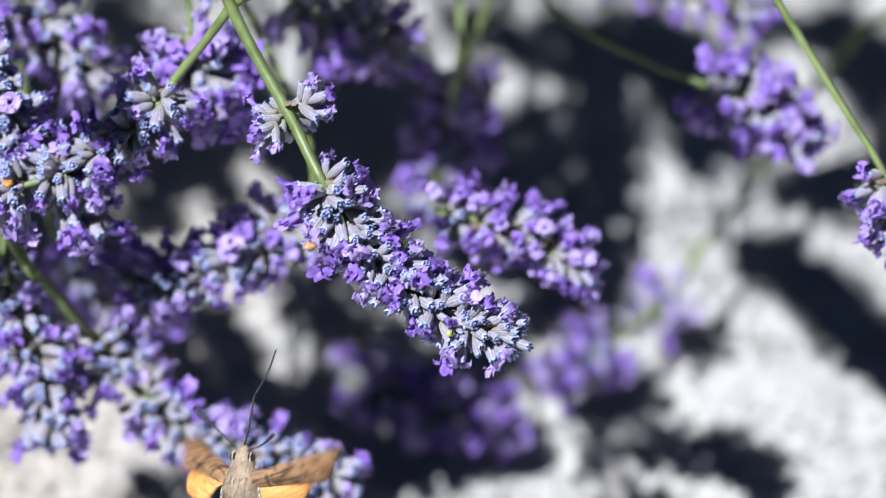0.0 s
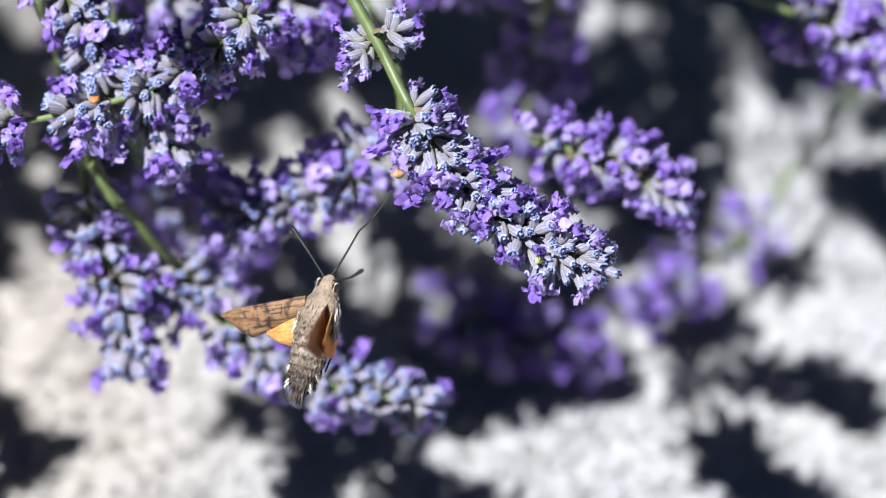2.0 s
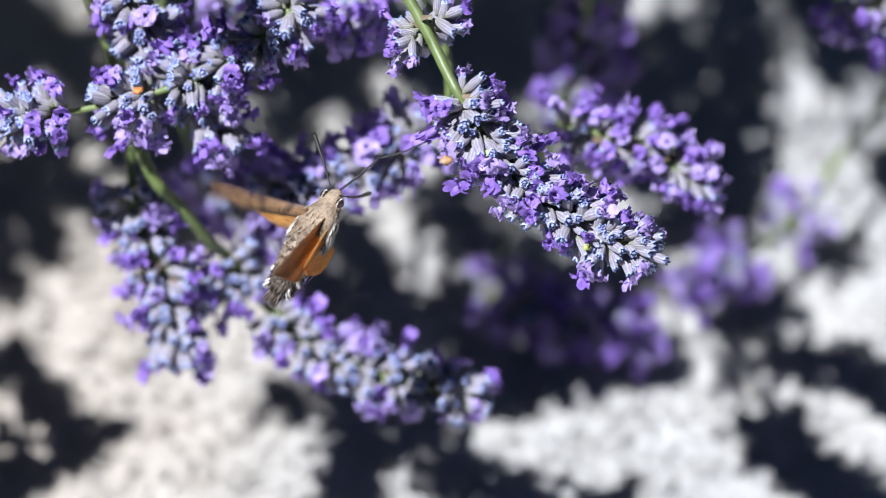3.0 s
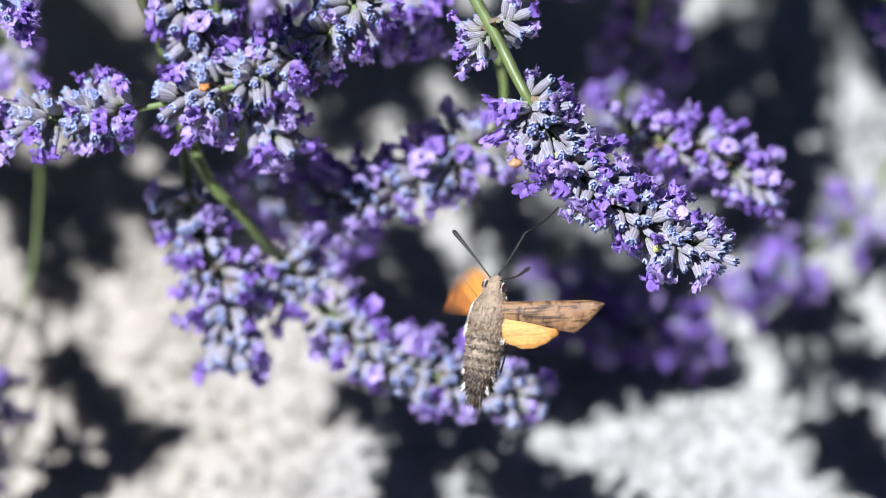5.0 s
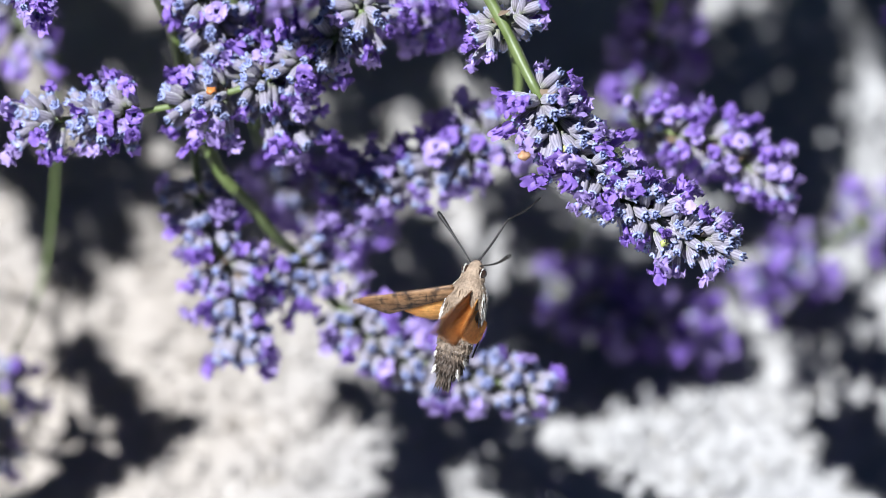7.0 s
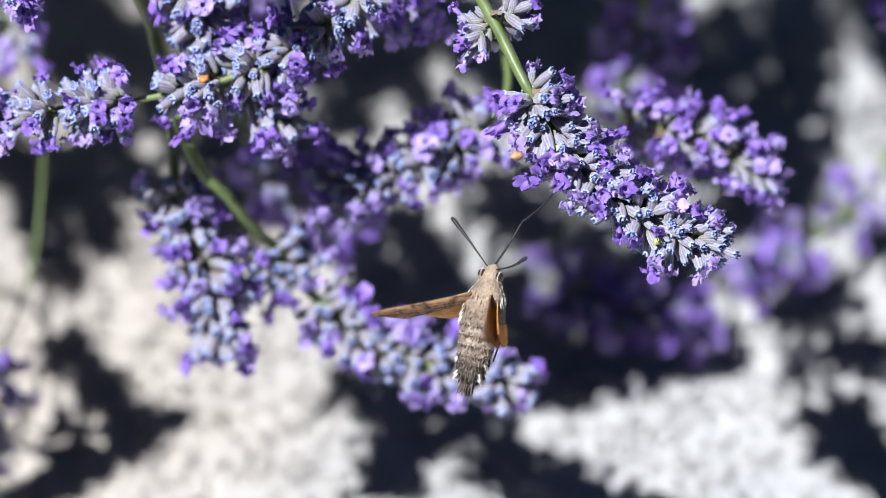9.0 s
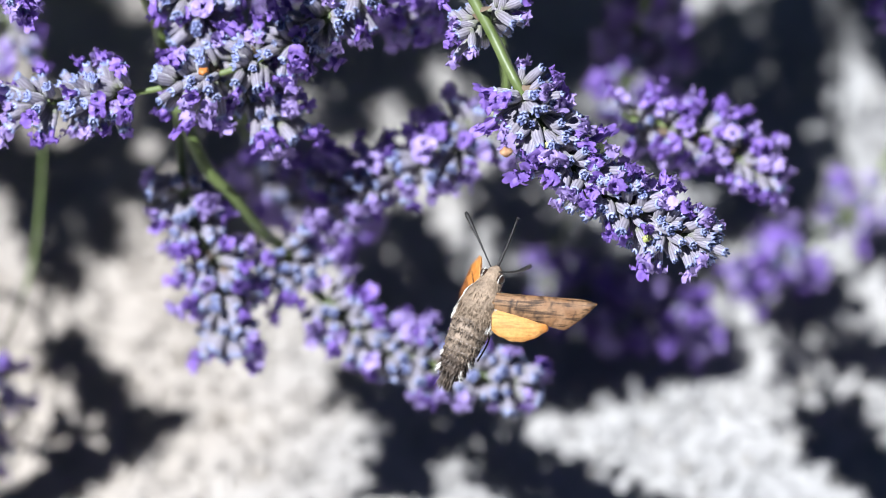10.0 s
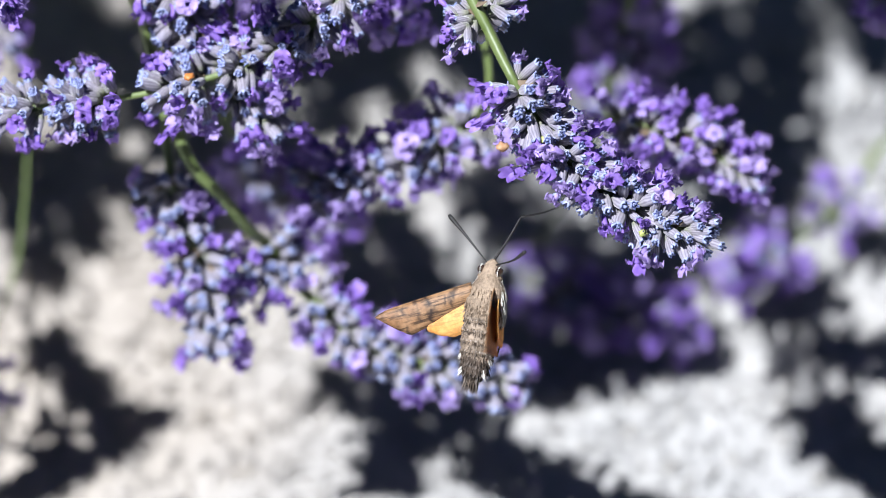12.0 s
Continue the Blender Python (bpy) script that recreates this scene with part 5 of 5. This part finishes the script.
        (9.4, stroke(-1, -75, -7, 180)),
        (9.5, stroke(-1, -8, -26, 62)),
        (9.6, stroke(-1, -8, -26, 62)),
        (9.7, stroke(-1, -20, -12, 0)),
        (9.8, stroke(-1, -20, -14, 0)),
        (9.9, stroke(-1, -88, -14, 180)),
        (10.0, stroke(-1, -88, -12, 180)),
        (10.1, stroke(-1, -8, -24, 62)),
        (10.2, stroke(-1, -8, -23, 62)),
        (10.3, stroke(-1, -20, -13, 0)),
        (10.4, stroke(-1, -20, -10, 0)),
        (10.5, stroke(-1, -76, 5, 180)),
        (10.6, stroke(-1, -76, 6, 180)),
        (10.7, stroke(-1, -20, -22, 0)),
        (10.8, stroke(-1, -20, -23, 0)),
        (10.9, stroke(-1, -68, 55, 75)),
        (11.0, stroke(-1, -68, 56, 75)),
        (11.1, stroke(-1, -50, -23, 0)),
        (11.2, stroke(-1, -50, -23, 0)),
        (11.3, stroke(-1, -20, -16, 0)),
        (11.4, stroke(-1, -20, -16, 0)),
        (11.5, stroke(-1, -50, 8, 0)),
        (11.6, stroke(-1, -50, 8, 0)),
        (11.7, stroke(-1, -75, 24, 0)),
        (11.8, stroke(-1, -75, 25, 0)),
        (11.9, stroke(-1, -10, -26, 0)),
        (12.0, stroke(-1, -10, -26, 0)),
    ]))
    walk(TONGUE, [
        (0.0, pose(0, 0.0100, 0, 0, 0, -10)),
        (0.5, pose(0, 0.0100, 0, 0, 0, -9)),
        (1.0, pose(0, 0.0100, 0, 0, 0, -9)),
        (1.5, pose(0, 0.0100, 0, 0, 0, -21)),
        (2.0, pose(0, 0.0100, 0, 0, 0, -17)),
        (2.3, pose(0, 0.0100, 0, 0, 0, -10)),
        (2.5, pose(0, 0.0100, 0, 0, 0, 12)),
        (2.8, pose(0, 0.0100, 0, 0, 0, 7)),
        (3.0, pose(0, 0.0100, 0, 0, 0, -21)),
        (3.5, pose(0, 0.0100, 0, 0, 0, -27)),
        (4.2, pose(0, 0.0100, 0, 0, 0, -29)),
        (5.0, pose(0, 0.0100, 0, 0, 0, -23)),
        (5.5, pose(0, 0.0100, 0, 0, 0, -30)),
        (6.0, pose(0, 0.0100, 0, 0, 0, -22)),
        (6.5, pose(0, 0.0100, 0, 0, 0, -15)),
        (7.0, pose(0, 0.0100, 0, 0, 0, -21)),
        (8.0, pose(0, 0.0100, 0, 0, 0, -21)),
        (8.8, pose(0, 0.0100, 0, 0, 0, -22)),
        (9.0, pose(0, 0.0100, 0, 0, 0, -21)),
        (9.5, pose(0, 0.0100, 0, 0, 0, 12)),
        (10.0, pose(0, 0.0100, 0, 0, 0, 2)),
        (10.5, pose(0, 0.0100, 0, 0, 0, -20)),
        (11.0, pose(0, 0.0100, 0, 0, 0, -15)),
        (11.5, pose(0, 0.0100, 0, 0, 0, -14)),
        (12.0, pose(0, 0.0100, 0, 0, 0, -23)),
    ])
    walk(TONGUE_TIP, [
        (0.0, pose(0, 0.0125, 0, 0, 0, -15) @ pose(0, 0, 0, 0, 20, 0)),
        (0.5, pose(0, 0.0125, 0, 0, 0, -17) @ pose(0, 0, 0, 0, 20, 0)),
        (1.0, pose(0, 0.0125, 0, 0, 0, -10) @ pose(0, 0, 0, 0, 20, 0)),
        (1.5, pose(0, 0.0125, 0, 0, 0, -13) @ pose(0, 0, 0, 0, 20, 0)),
        (2.0, pose(0, 0.0125, 0, 0, 0, -8) @ pose(0, 0, 0, 0, 20, 0)),
        (2.3, pose(0, 0.0125, 0, 0, 0, -30) @ pose(0, 0, 0, 0, 20, 0)),
        (2.5, pose(0, 0.0125, 0, 0, 0, -92) @ pose(0, 0, 0, 0, 20, 0)),
        (2.8, pose(0, 0.0125, 0, 0, 0, -45) @ pose(0, 0, 0, 0, 20, 0)),
        (3.0, pose(0, 0.0125, 0, 0, 0, -20) @ pose(0, 0, 0, 0, 20, 0)),
        (3.5, pose(0, 0.0125, 0, 0, 0, -17) @ pose(0, 0, 0, 0, 20, 0)),
        (4.2, pose(0, 0.0125, 0, 0, 0, -17) @ pose(0, 0, 0, 0, 20, 0)),
        (5.0, pose(0, 0.0125, 0, 0, 0, -28) @ pose(0, 0, 0, -50, 20, 0)),
        (5.5, pose(0, 0.0125, 0, 0, 0, 0) @ pose(0, 0, 0, -88, 20, 0)),
        (6.0, pose(0, 0.0125, 0, 0, 0, -32) @ pose(0, 0, 0, -72, 20, 0)),
        (6.5, pose(0, 0.0125, 0, 0, 0, 0) @ pose(0, 0, 0, -86, 20, 0)),
        (7.0, pose(0, 0.0125, 0, 0, 0, -29) @ pose(0, 0, 0, -55, 20, 0)),
        (8.0, pose(0, 0.0125, 0, 0, 0, -22) @ pose(0, 0, 0, -45, 20, 0)),
        (8.8, pose(0, 0.0125, 0, 0, 0, -17) @ pose(0, 0, 0, -36, 20, 0)),
        (9.0, pose(0, 0.0125, 0, 0, 0, -17) @ pose(0, 0, 0, -34, 20, 0)),
        (9.5, pose(0, 0.0125, 0, 0, 0, 0) @ pose(0, 0, 0, -88, 20, 0)),
        (10.0, pose(0, 0.0125, 0, 0, 0, 0) @ pose(0, 0, 0, -88, 20, 0)),
        (10.5, pose(0, 0.0125, 0, 0, 0, 0) @ pose(0, 0, 0, -88, 20, 0)),
        (11.0, pose(0, 0.0125, 0, 0, 0, 0) @ pose(0, 0, 0, -86, 20, 0)),
        (11.5, pose(0, 0.0125, 0, 0, 0, 0) @ pose(0, 0, 0, -86, 20, 0)),
        (12.0, pose(0, 0.0125, 0, 0, 0, -52) @ pose(0, 0, 0, -42, 20, 0)),
    ])


motions()
